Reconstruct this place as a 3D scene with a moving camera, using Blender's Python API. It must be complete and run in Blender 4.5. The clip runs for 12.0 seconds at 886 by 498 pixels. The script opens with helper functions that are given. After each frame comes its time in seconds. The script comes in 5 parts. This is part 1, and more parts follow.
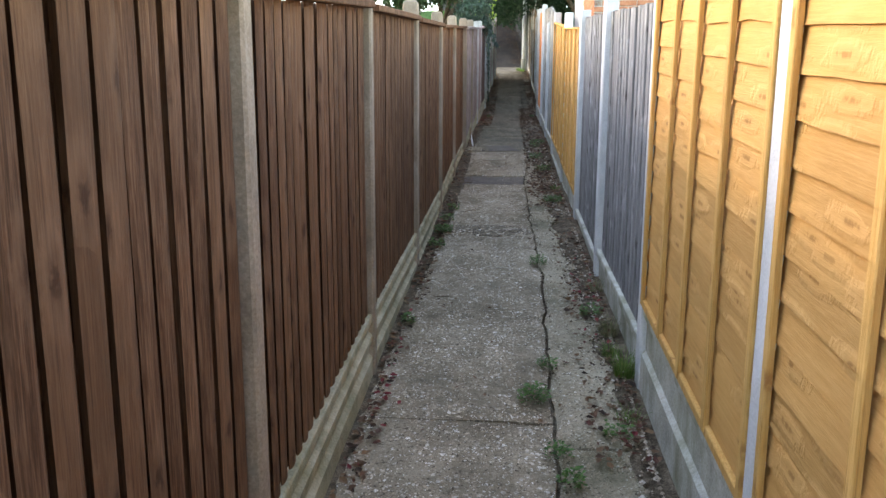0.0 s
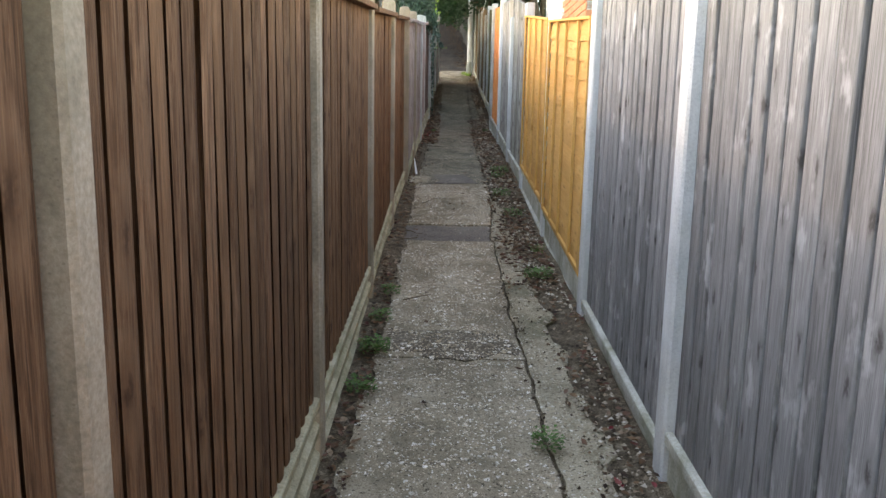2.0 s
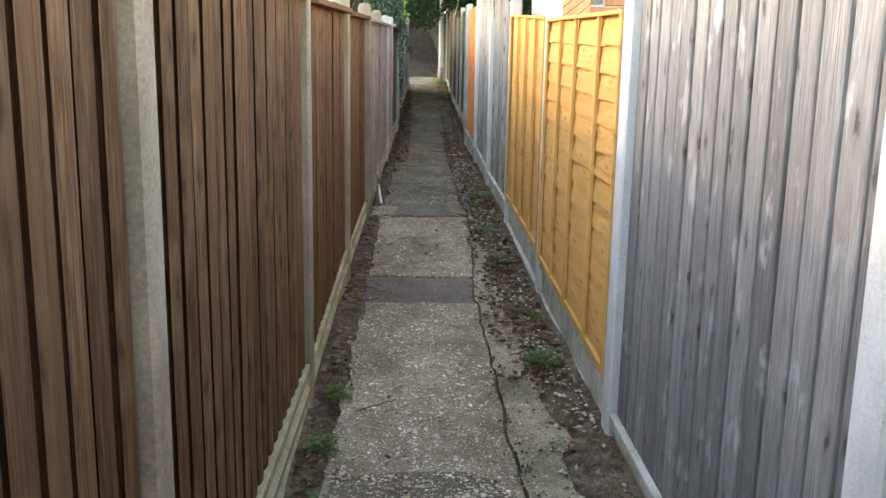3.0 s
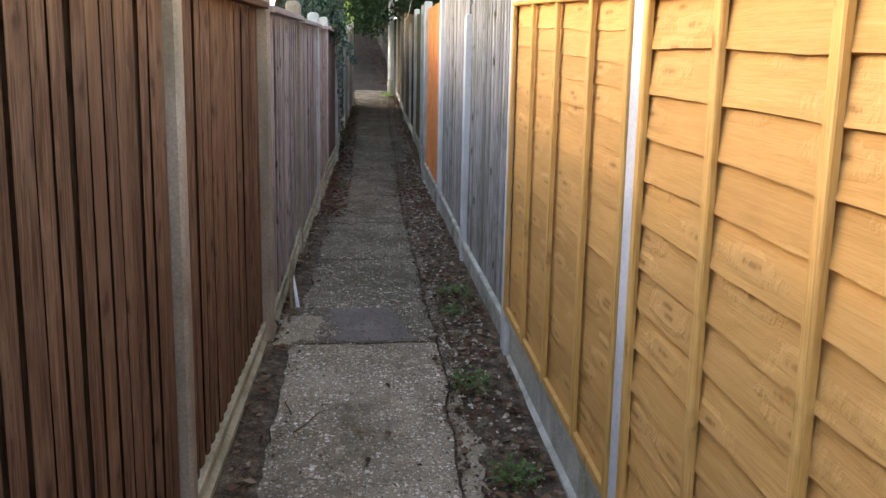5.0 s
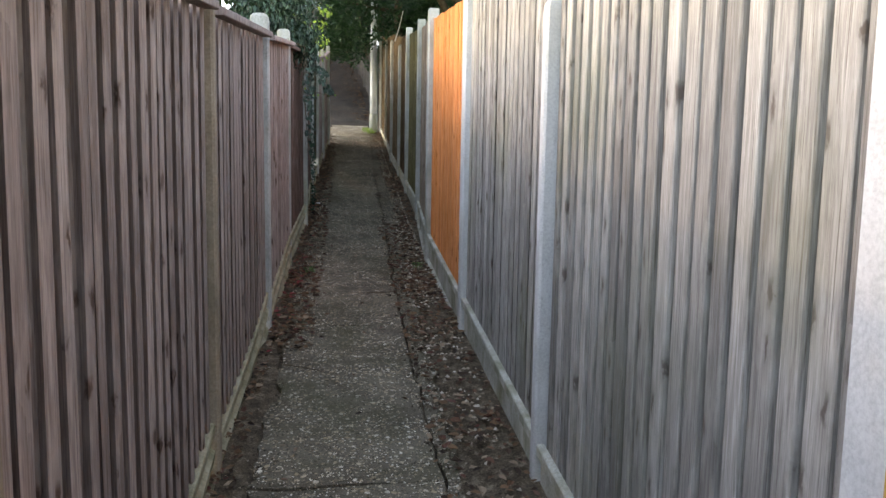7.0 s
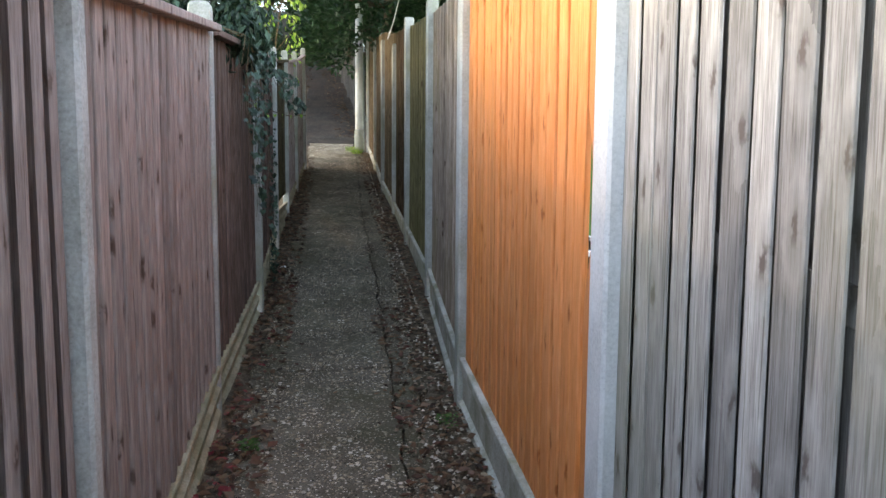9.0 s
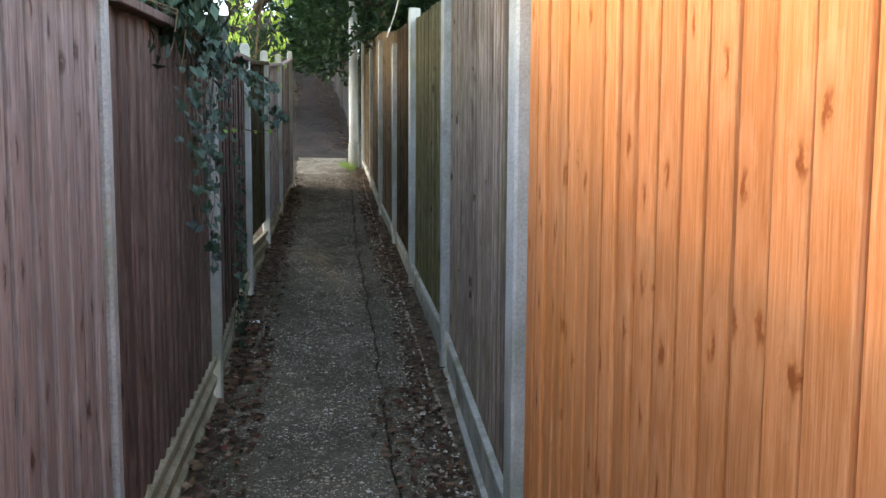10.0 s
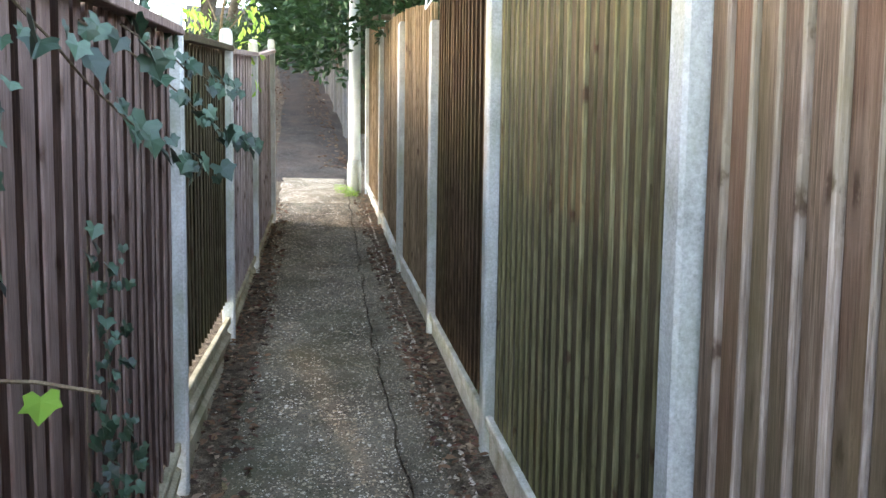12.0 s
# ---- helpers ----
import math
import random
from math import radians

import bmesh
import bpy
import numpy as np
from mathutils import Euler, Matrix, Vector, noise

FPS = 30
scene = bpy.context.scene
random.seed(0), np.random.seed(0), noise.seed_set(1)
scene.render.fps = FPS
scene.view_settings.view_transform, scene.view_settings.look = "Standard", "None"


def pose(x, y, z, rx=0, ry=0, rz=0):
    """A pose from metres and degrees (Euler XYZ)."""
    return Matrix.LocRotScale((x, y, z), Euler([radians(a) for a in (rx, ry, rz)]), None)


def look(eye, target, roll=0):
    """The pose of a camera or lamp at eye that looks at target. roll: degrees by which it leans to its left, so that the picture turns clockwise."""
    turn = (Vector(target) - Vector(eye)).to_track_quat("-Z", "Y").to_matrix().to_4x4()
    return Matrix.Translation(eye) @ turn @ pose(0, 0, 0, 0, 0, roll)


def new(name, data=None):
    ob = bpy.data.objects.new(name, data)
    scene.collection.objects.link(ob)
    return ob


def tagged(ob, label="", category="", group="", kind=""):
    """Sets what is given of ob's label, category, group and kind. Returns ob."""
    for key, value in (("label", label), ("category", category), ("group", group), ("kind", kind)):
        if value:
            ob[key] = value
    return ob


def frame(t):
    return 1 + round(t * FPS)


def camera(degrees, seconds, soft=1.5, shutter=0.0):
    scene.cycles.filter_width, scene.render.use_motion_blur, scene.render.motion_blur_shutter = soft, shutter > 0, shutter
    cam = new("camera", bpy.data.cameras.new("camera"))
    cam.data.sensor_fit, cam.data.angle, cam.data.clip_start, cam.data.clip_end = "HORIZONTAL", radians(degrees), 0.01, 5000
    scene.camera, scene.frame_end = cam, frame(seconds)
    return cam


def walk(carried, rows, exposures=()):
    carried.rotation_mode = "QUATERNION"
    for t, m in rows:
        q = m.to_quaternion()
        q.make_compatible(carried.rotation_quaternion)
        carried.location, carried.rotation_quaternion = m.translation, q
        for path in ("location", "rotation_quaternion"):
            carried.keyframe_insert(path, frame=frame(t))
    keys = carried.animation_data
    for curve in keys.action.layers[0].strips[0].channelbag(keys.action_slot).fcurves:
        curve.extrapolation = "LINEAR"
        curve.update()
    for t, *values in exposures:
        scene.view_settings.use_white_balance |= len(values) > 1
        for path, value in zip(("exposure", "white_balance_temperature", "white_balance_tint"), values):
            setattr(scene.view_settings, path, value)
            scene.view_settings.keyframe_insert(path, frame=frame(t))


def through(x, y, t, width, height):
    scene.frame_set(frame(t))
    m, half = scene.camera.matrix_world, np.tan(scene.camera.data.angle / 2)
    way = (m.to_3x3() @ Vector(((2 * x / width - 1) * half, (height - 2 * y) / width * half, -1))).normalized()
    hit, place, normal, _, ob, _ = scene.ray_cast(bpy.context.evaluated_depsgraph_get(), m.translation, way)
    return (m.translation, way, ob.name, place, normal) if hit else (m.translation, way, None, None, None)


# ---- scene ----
cam = camera(62.9, 12.0, soft=1.5)
EYE, TURN = 1.87, 5.0
ROWS = [
    (0.0, 0.000, 0.000, 0.000, 0.04, -9.93, -0.23),
    (0.5, 0.013, 0.756, 0.041, -1.99, -9.89, -0.43),
    (1.0, 0.050, 1.460, 0.118, -2.93, -9.82, -0.66),
    (1.5, 0.031, 2.164, 0.187, -3.76, -9.78, -0.96),
    (2.0, 0.043, 2.880, 0.250, -4.75, -9.76, -1.10),
    (2.5, 0.086, 3.612, 0.346, -5.80, -9.69, -1.17),
    (3.0, 0.180, 4.384, 0.414, -7.04, -9.39, -1.05),
    (5.0, 0.528, 7.403, 0.748, -10.93, -8.62, -1.07),
    (5.5, 0.626, 8.150, 0.819, -11.43, -8.31, -1.20),
    (6.0, 0.669, 8.892, 0.905, -11.88, -7.77, -1.29),
    (6.5, 0.735, 9.683, 0.964, -12.30, -6.91, -1.17),
    (7.0, 0.780, 10.466, 1.056, -12.67, -6.25, -0.99),
    (9.0, 1.132, 13.537, 1.438, -13.85, -5.63, -0.42),
    (9.5, 1.249, 14.306, 1.520, -14.09, -5.39, -0.34),
    (10.0, 1.332, 15.070, 1.591, -14.29, -4.87, -0.29),
    (10.5, 1.332, 15.843, 1.694, -14.41, -4.58, -0.23),
    (11.0, 1.380, 16.620, 1.801, -14.55, -4.59, -0.13),
    (11.5, 1.424, 17.376, 1.910, -14.96, -4.64, -0.34),
    (12.0, 1.524, 18.190, 2.003, -15.38, -4.66, -0.76),
]
walk(
    cam,
    [(t, pose(0, 0, EYE, 0, 0, TURN) @ pose(x, y, z, 90 + pitch, roll, yaw)) for t, x, y, z, yaw, pitch, roll in ROWS],
    exposures=[(0.0, 3.55, 8500, 18), (0.6, 3.35, 8700, 19), (1.5, 3.5, 9400, 18), (3.0, 3.75, 9800, 17), (5.0, 3.3, 9000, 23), (7.0, 3.35, 9300, 19), (9.0, 3.5, 8600, 17), (10.3, 3.5, 8300, 17), (10.9, 3.8, 8200, 18), (11.4, 4.7, 8200, 19), (12.0, 4.75, 8200, 19)],
)

# ---- sky and sun ----
SUN_ELEVATION, SUN_HEADING = radians(25), math.atan2(0.92, -0.40)  # the light travels towards +x and -y
sky_world = bpy.data.worlds.new("sky_world")
scene.world = sky_world
sky_world.use_nodes = True
wn = sky_world.node_tree.nodes
sky = wn.new("ShaderNodeTexSky")
sky.sky_type, sky.sun_disc = "NISHITA", False
sky.sun_elevation, sky.sun_rotation = SUN_ELEVATION, SUN_HEADING + math.pi
sky.air_density, sky.dust_density, sky.ozone_density = 1.0, 0.4, 1.0
wn["Background"].inputs["Strength"].default_value = 0.15
sky_world.node_tree.links.new(sky.outputs["Color"], wn["Background"].inputs["Color"])

sun_data = bpy.data.lights.new("sun", "SUN")
sun_data.energy, sun_data.angle, sun_data.color = 0.085, radians(2), (1.0, 0.85, 0.66)
sun = new("sun", sun_data)
travel = Vector((math.sin(SUN_HEADING) * math.cos(SUN_ELEVATION), math.cos(SUN_HEADING) * math.cos(SUN_ELEVATION), -math.sin(SUN_ELEVATION)))
sun.matrix_world = look((-30, 30, 30), Vector((-30, 30, 30)) + travel)


# ---- materials ----
def material(name, rough=0.8):
    m = bpy.data.materials.new(name)
    m.use_nodes = True
    bsdf = m.node_tree.nodes["Principled BSDF"]
    bsdf.inputs["Roughness"].default_value = rough
    bsdf.inputs["Specular IOR Level"].default_value = 0.07
    return m, m.node_tree.nodes, m.node_tree.links, bsdf


def mapped(nodes, links, scale, shift=True):
    """World position, stretched, and moved by the object's own random number."""
    geo = nodes.new("ShaderNodeNewGeometry")
    mul = nodes.new("ShaderNodeVectorMath")
    mul.operation = "MULTIPLY"
    mul.inputs[1].default_value = scale
    links.new(geo.outputs["Position"], mul.inputs[0])
    if scale[1] < scale[2]:
        # lap boards climb with the path
        climb = nodes.new("ShaderNodeMapping")
        climb.vector_type = "POINT"
        climb.inputs["Rotation"].default_value = (-0.118, 0, 0)
        links.new(geo.outputs["Position"], climb.inputs["Vector"])
        links.new(climb.outputs[0], mul.inputs[0])
    if not shift:
        return mul.outputs[0]
    info = nodes.new("ShaderNodeObjectInfo")
    far = nodes.new("ShaderNodeMath")
    far.operation = "MULTIPLY"
    far.inputs[1].default_value = 57.0
    links.new(info.outputs["Random"], far.inputs[0])
    add = nodes.new("ShaderNodeVectorMath")
    links.new(mul.outputs[0], add.inputs[0])
    links.new(far.outputs[0], add.inputs[1])
    return add.outputs[0]


def noise_at(nodes, links, vector, scale, detail=4.0, rough=0.6, distortion=0.0):
    n = nodes.new("ShaderNodeTexNoise")
    n.inputs["Scale"].default_value, n.inputs["Detail"].default_value = scale, detail
    n.inputs["Roughness"].default_value, n.inputs["Distortion"].default_value = rough, distortion
    links.new(vector, n.inputs["Vector"])
    return n.outputs["Fac"]


def ramp(nodes, links, fac, stops):
    r = nodes.new("ShaderNodeValToRGB")
    els = r.color_ramp.elements
    while len(els) < len(stops):
        els.new(0.5)
    for el, (at, col) in zip(els, stops):
        el.position = at
        el.color = (*col, 1) if len(col) == 3 else col
    links.new(fac, r.inputs["Fac"])
    return r.outputs["Color"]


def mask(nodes, links, fac, low, high, top=1.0):
    r = nodes.new("ShaderNodeMapRange")
    r.inputs["From Min"].default_value, r.inputs["From Max"].default_value = low, high
    r.inputs["To Max"].default_value = top
    links.new(fac, r.inputs["Value"])
    return r.outputs["Result"]


def mix(nodes, links, fac, a, b, kind="MIX"):
    x = nodes.new("ShaderNodeMix")
    x.data_type, x.blend_type = "RGBA", kind
    for socket, value in ((x.inputs["Factor"], fac), (x.inputs["A"], a), (x.inputs["B"], b)):
        if isinstance(value, bpy.types.NodeSocket):
            links.new(value, socket)
        elif isinstance(value, (int, float)):
            socket.default_value = value
        else:
            socket.default_value = (*value, 1)
    return x.outputs["Result"]


def bump(nodes, links, bsdf, height, strength, distance):
    b = nodes.new("ShaderNodeBump")
    b.inputs["Strength"].default_value, b.inputs["Distance"].default_value = strength, distance
    links.new(height, b.inputs["Height"])
    links.new(b.outputs["Normal"], bsdf.inputs["Normal"])


def wood(name, dark, mid, light, along="z", knot=(0.05, 0.025, 0.015), stain=(0.1, 0.1, 0.06), stain_amount=0.3, spread=0.22, rough=0.75, stain_scale=(1.6, 1.6, 1.1), checks=0.55, knots=0.45, pale=0.35, hues=(), stain_edge=(0.5, 0.7)):
    """Sawn timber: streaks along the grain, knots, stains, and a tone of its own for each board."""
    dark = tuple(d * 0.75 + c * 0.25 * 0.8 for d, c in zip(dark, mid))
    light = tuple(l * 0.8 + c * 0.2 for l, c in zip(light, mid))
    m, nodes, links, bsdf = material(name, rough)
    fine = (230, 230, 7.0) if along == "z" else (150, 6.0, 150)
    broad = (34, 34, 1.6) if along == "z" else (34, 1.6, 34)
    g1 = noise_at(nodes, links, mapped(nodes, links, fine), 1.0, 5.0, 0.65, 0.6)
    g2 = noise_at(nodes, links, mapped(nodes, links, broad), 1.0, 3.0, 0.6, 1.2)
    grain = mix(nodes, links, 0.35, g1, g2)
    col = ramp(nodes, links, grain, [(0.35, dark), (0.5, mid), (0.65, light)] if along == "z" else [(0.3, dark), (0.5, mid), (0.7, light)])
    # blotches where the surface has worn or taken up water
    b1 = noise_at(nodes, links, mapped(nodes, links, (34, 34, 4) if along == "z" else (34, 4, 34)), 1.0, 5.0, 0.7)
    col = mix(nodes, links, mask(nodes, links, b1, 0.45, 0.70, 0.45), col, dark)
    b2 = noise_at(nodes, links, mapped(nodes, links, (60, 60, 7) if along == "z" else (14, 5, 14)), 1.0, 5.0, 0.7)
    col = mix(nodes, links, mask(nodes, links, b2, 0.48, 0.72, 0.4), col, light)
    # each board a tone of its own
    info = nodes.new("ShaderNodeObjectInfo")
    tone = nodes.new("ShaderNodeMapRange")
    tone.inputs["To Min"].default_value, tone.inputs["To Max"].default_value = 1 - spread, 1 + spread
    links.new(info.outputs["Random"], tone.inputs["Value"])
    scaled = nodes.new("ShaderNodeVectorMath")
    scaled.operation = "SCALE"
    links.new(col, scaled.inputs[0])
    links.new(tone.outputs[0], scaled.inputs["Scale"])
    col = scaled.outputs[0]
    # boards stained another hue than their neighbours
    for at, hue in hues:
        pick = nodes.new("ShaderNodeMath")
        pick.operation = "FRACT"
        spread_out = nodes.new("ShaderNodeMath")
        spread_out.operation = "MULTIPLY"
        spread_out.inputs[1].default_value = at * 13.7
        links.new(info.outputs["Random"], spread_out.inputs[0])
        links.new(spread_out.outputs[0], pick.inputs[0])
        col = mix(nodes, links, mask(nodes, links, pick.outputs[0], 0.62, 0.9, 0.5), col, hue)
    # drying checks: thin dark lines along the grain
    c1 = noise_at(nodes, links, mapped(nodes, links, (190, 190, 2.2) if along == "z" else (190, 2.2, 190)), 1.0, 2.0, 0.5, 0.3)
    col = mix(nodes, links, mask(nodes, links, c1, 0.60, 0.68, checks), col, tuple(k * 0.8 for k in knot))
    # knots, flat on the face: a dark heart, a paler ring, and a dark trail along the grain
    bend = noise_at(nodes, links, mapped(nodes, links, (38, 38, 22)), 1.0, 3.0, 0.6)
    split = nodes.new("ShaderNodeSeparateXYZ")
    links.new(mapped(nodes, links, (0, 11, 3.4) if along == "z" else (0, 3.6, 13)), split.inputs[0])
    flat = nodes.new("ShaderNodeCombineXYZ")
    sway = nodes.new("ShaderNodeMath")
    sway.operation = "MULTIPLY_ADD"
    sway.inputs[1].default_value = 0.6
    links.new(bend, sway.inputs[0])
    links.new(split.outputs["Y"], sway.inputs[2])
    links.new(sway.outputs[0], flat.inputs["X"])
    links.new(split.outputs["Z"], flat.inputs["Y"])
    v = nodes.new("ShaderNodeTexVoronoi")
    v.voronoi_dimensions = "2D"
    v.inputs["Scale"].default_value = 1.0
    links.new(flat.outputs[0], v.inputs["Vector"])
    sep = nodes.new("ShaderNodeSeparateColor")
    links.new(v.outputs["Color"], sep.inputs["Color"])
    has = mask(nodes, links, sep.outputs[0], 1.0 - knots, 1.04 - knots)
    swell = None
    for low, high, amount, tint in ((0.50, 0.30, pale, light), (0.34, 0.06, 0.55, dark), (0.13, 0.05, 0.85, knot)):
        spot = nodes.new("ShaderNodeMath")
        spot.operation = "MULTIPLY"
        links.new(mask(nodes, links, v.outputs["Distance"], low, high, amount), spot.inputs[0])
        links.new(has, spot.inputs[1])
        swell = swell or spot.outputs[0]
        col = mix(nodes, links, spot.outputs[0], col, tint)
    # stains at a larger scale
    s = noise_at(nodes, links, mapped(nodes, links, stain_scale, False), 1.0, 4.0, 0.6)
    col = mix(nodes, links, mask(nodes, links, s, *stain_edge, stain_amount), col, stain)
    links.new(col, bsdf.inputs["Base Color"])
    relief = nodes.new("ShaderNodeMath")
    relief.operation = "MULTIPLY_ADD"
    relief.inputs[1].default_value = 1.3
    links.new(swell, relief.inputs[0])
    links.new(mix(nodes, links, 0.5, grain, b2), relief.inputs[2])
    bump(nodes, links, bsdf, relief.outputs[0], 0.7, 0.007)
    return m


def concrete(name, dark, mid, light, stain, stain_amount=0.5, rough=0.85):
    m, nodes, links, bsdf = material(name, rough)
    fine = noise_at(nodes, links, mapped(nodes, links, (1, 1, 1)), 90.0, 4.0, 0.7)
    broad = noise_at(nodes, links, mapped(nodes, links, (1, 1, 0.6)), 5.0, 5.0, 0.65)
    both = mix(nodes, links, 0.55, fine, broad)
    col = ramp(nodes, links, both, [(0.32, dark), (0.5, mid), (0.7, light)])
    s = noise_at(nodes, links, mapped(nodes, links, (3, 3, 1.2)), 1.3, 5.0, 0.65)
    col = mix(nodes, links, mask(nodes, links, s, 0.48, 0.68, stain_amount), col, stain)
    v = nodes.new("ShaderNodeTexVoronoi")
    v.inputs["Scale"].default_value = 1.0
    links.new(mapped(nodes, links, (95, 75, 120)), v.inputs["Vector"])
    sep = nodes.new("ShaderNodeSeparateColor")
    links.new(v.outputs["Color"], sep.inputs["Color"])
    pit = nodes.new("ShaderNodeMath")
    pit.operation = "MULTIPLY"
    links.new(mask(nodes, links, v.outputs["Distance"], 0.30, 0.18), pit.inputs[0])
    links.new(mask(nodes, links, sep.outputs[0], 0.88, 0.92, 0.3), pit.inputs[1])
    col = mix(nodes, links, pit.outputs[0], col, tuple(d * 0.4 for d in dark))
    links.new(col, bsdf.inputs["Base Color"])
    bump(nodes, links, bsdf, fine, 0.35, 0.003)
    return m


def aggregate(name, dark, mid, light, chip, chips=0.5, stain=(0.06, 0.06, 0.045), stain_amount=0.6, scale=62.0):
    """Worn path concrete with stones of two sizes showing where the skin has gone."""
    m, nodes, links, bsdf = material(name, 0.9)
    pos = mapped(nodes, links, (1, 1, 1), False)
    broad = noise_at(nodes, links, pos, 2.2, 6.0, 0.68)
    fine = noise_at(nodes, links, pos, 130.0, 3.0, 0.7)
    col = ramp(nodes, links, mix(nodes, links, 0.5, broad, fine), [(0.36, dark), (0.5, mid), (0.64, light)])
    warp = nodes.new("ShaderNodeTexNoise")
    warp.inputs["Scale"].default_value = 55.0
    links.new(pos, warp.inputs["Vector"])
    push = nodes.new("ShaderNodeVectorMath")
    push.operation = "MULTIPLY_ADD"
    push.inputs[1].default_value = (0.02, 0.02, 0.02)
    links.new(warp.outputs["Color"], push.inputs[0])
    links.new(pos, push.inputs[2])
    worn = noise_at(nodes, links, pos, 4.0, 5.0, 0.75)
    height = fine
    deep = tuple(d * 0.35 for d in dark)
    for size, share, low, high in ((scale * 1.9, chips * 1.25, 0.36, 0.46), (scale * 0.85, chips * 0.8, 0.38, 0.52)):
        v = nodes.new("ShaderNodeTexVoronoi")
        v.inputs["Scale"].default_value = size
        links.new(push.outputs[0], v.inputs["Vector"])
        sep = nodes.new("ShaderNodeSeparateColor")
        links.new(v.outputs["Color"], sep.inputs["Color"])
        pick = mask(nodes, links, sep.outputs[0], 1.0 - share, 1.03 - share)
        body = mask(nodes, links, v.outputs["Distance"], 0.50, 0.36)
        both = nodes.new("ShaderNodeMath")
        both.operation = "MULTIPLY"
        links.new(pick, both.inputs[0])
        links.new(body, both.inputs[1])
        bare = nodes.new("ShaderNodeMath")
        bare.operation = "MULTIPLY"
        links.new(both.outputs[0], bare.inputs[0])
        links.new(mask(nodes, links, worn, low, high), bare.inputs[1])
        stone = ramp(nodes, links, sep.outputs[1], [(0.0, tuple(c * k for c, k in zip(chip, (0.2, 0.17, 0.14)))), (0.3, tuple(c * k for c, k in zip(chip, (0.5, 0.42, 0.33)))), (0.6, tuple(c * k for c, k in zip(chip, (0.68, 0.62, 0.54)))), (0.9, tuple(c * 0.85 for c in chip)), (1.0, chip)])
        col = mix(nodes, links, bare.outputs[0], col, stone)
        h = nodes.new("ShaderNodeMath")
        links.new(bare.outputs[0], h.inputs[0])
        links.new(height, h.inputs[1])
        height = h.outputs[0]
    # dark pits where stones have come out
    hole = noise_at(nodes, links, pos, 62.0, 2.0, 0.5)
    col = mix(nodes, links, mask(nodes, links, hole, 0.60, 0.68, 0.8), col, deep)
    s = noise_at(nodes, links, pos, 1.7, 6.0, 0.78)
    col = mix(nodes, links, mask(nodes, links, s, 0.46, 0.66, stain_amount), col, stain)
    links.new(col, bsdf.inputs["Base Color"])
    bump(nodes, links, bsdf, height, 0.8, 0.006)
    return m


def mottled(name, a, b, c, scale=8.0, rough=0.9, relief=0.5, distance=0.02):
    m, nodes, links, bsdf = material(name, rough)
    pos = mapped(nodes, links, (1, 1, 1), False)
    f = noise_at(nodes, links, pos, scale, 6.0, 0.75)
    f2 = noise_at(nodes, links, pos, scale * 9, 3.0, 0.7)
    both = mix(nodes, links, 0.4, f, f2)
    links.new(ramp(nodes, links, both, [(0.35, a), (0.5, b), (0.66, c)]), bsdf.inputs["Base Color"])
    bump(nodes, links, bsdf, both, relief, distance)
    return m


def leafy(name, *cols, rough=0.5, through=0.25):
    """Leaves: each island takes one of the colours, with a little light passing through."""
    m, nodes, links, bsdf = material(name, rough)
    geo = nodes.new("ShaderNodeNewGeometry")
    stops = [(i / max(1, len(cols) - 1), c) for i, c in enumerate(cols)]
    info = nodes.new("ShaderNodeObjectInfo")
    total = nodes.new("ShaderNodeMath")
    links.new(geo.outputs["Random Per Island"], total.inputs[0])
    links.new(info.outputs["Random"], total.inputs[1])
    each = nodes.new("ShaderNodeMath")
    each.operation = "FRACT"
    links.new(total.outputs[0], each.inputs[0])
    col = ramp(nodes, links, each.outputs[0], stops)
    vein = noise_at(nodes, links, mapped(nodes, links, (1, 1, 1), False), 60.0, 2.0)
    col = mix(nodes, links, mask(nodes, links, vein, 0.3, 0.8, 0.35), col, cols[0])
    links.new(col, bsdf.inputs["Base Color"])
    bsdf.inputs["Specular IOR Level"].default_value = 0.25
    thin = nodes.new("ShaderNodeBsdfTranslucent")
    links.new(col, thin.inputs["Color"])
    blend = nodes.new("ShaderNodeMixShader")
    blend.inputs[0].default_value = through
    links.new(bsdf.outputs[0], blend.inputs[1])
    links.new(thin.outputs[0], blend.inputs[2])
    links.new(blend.outputs[0], nodes["Material Output"].inputs["Surface"])
    return m


M_BROWN = wood("brown_treated_wood", (0.027, 0.0125, 0.0065), (0.106, 0.053, 0.029), (0.245, 0.14, 0.083), stain=(0.055, 0.03, 0.02), stain_amount=0.45, hues=((1.0, (0.14, 0.074, 0.04)),))
M_PLUM = wood("faded_brown_wood", (0.11, 0.083, 0.072), (0.25, 0.194, 0.172), (0.44, 0.36, 0.325), stain=(0.23, 0.178, 0.156), stain_amount=0.45, knots=0.55)
# reddish brown, with the ivy and tree shade of two bays put into it
M_DIM = wood("shaded_brown_wood", (0.04, 0.025, 0.02), (0.125, 0.08, 0.066), (0.26, 0.185, 0.155), stain=(0.085, 0.06, 0.045), stain_amount=0.4)
M_GREY = wood("silvered_grey_wood", (0.085, 0.082, 0.079), (0.178, 0.172, 0.167), (0.285, 0.277, 0.27), knot=(0.06, 0.053, 0.05), stain=(0.5, 0.49, 0.48), stain_amount=0.38, spread=0.24, stain_scale=(8, 8, 4), checks=0.5, stain_edge=(0.58, 0.66))
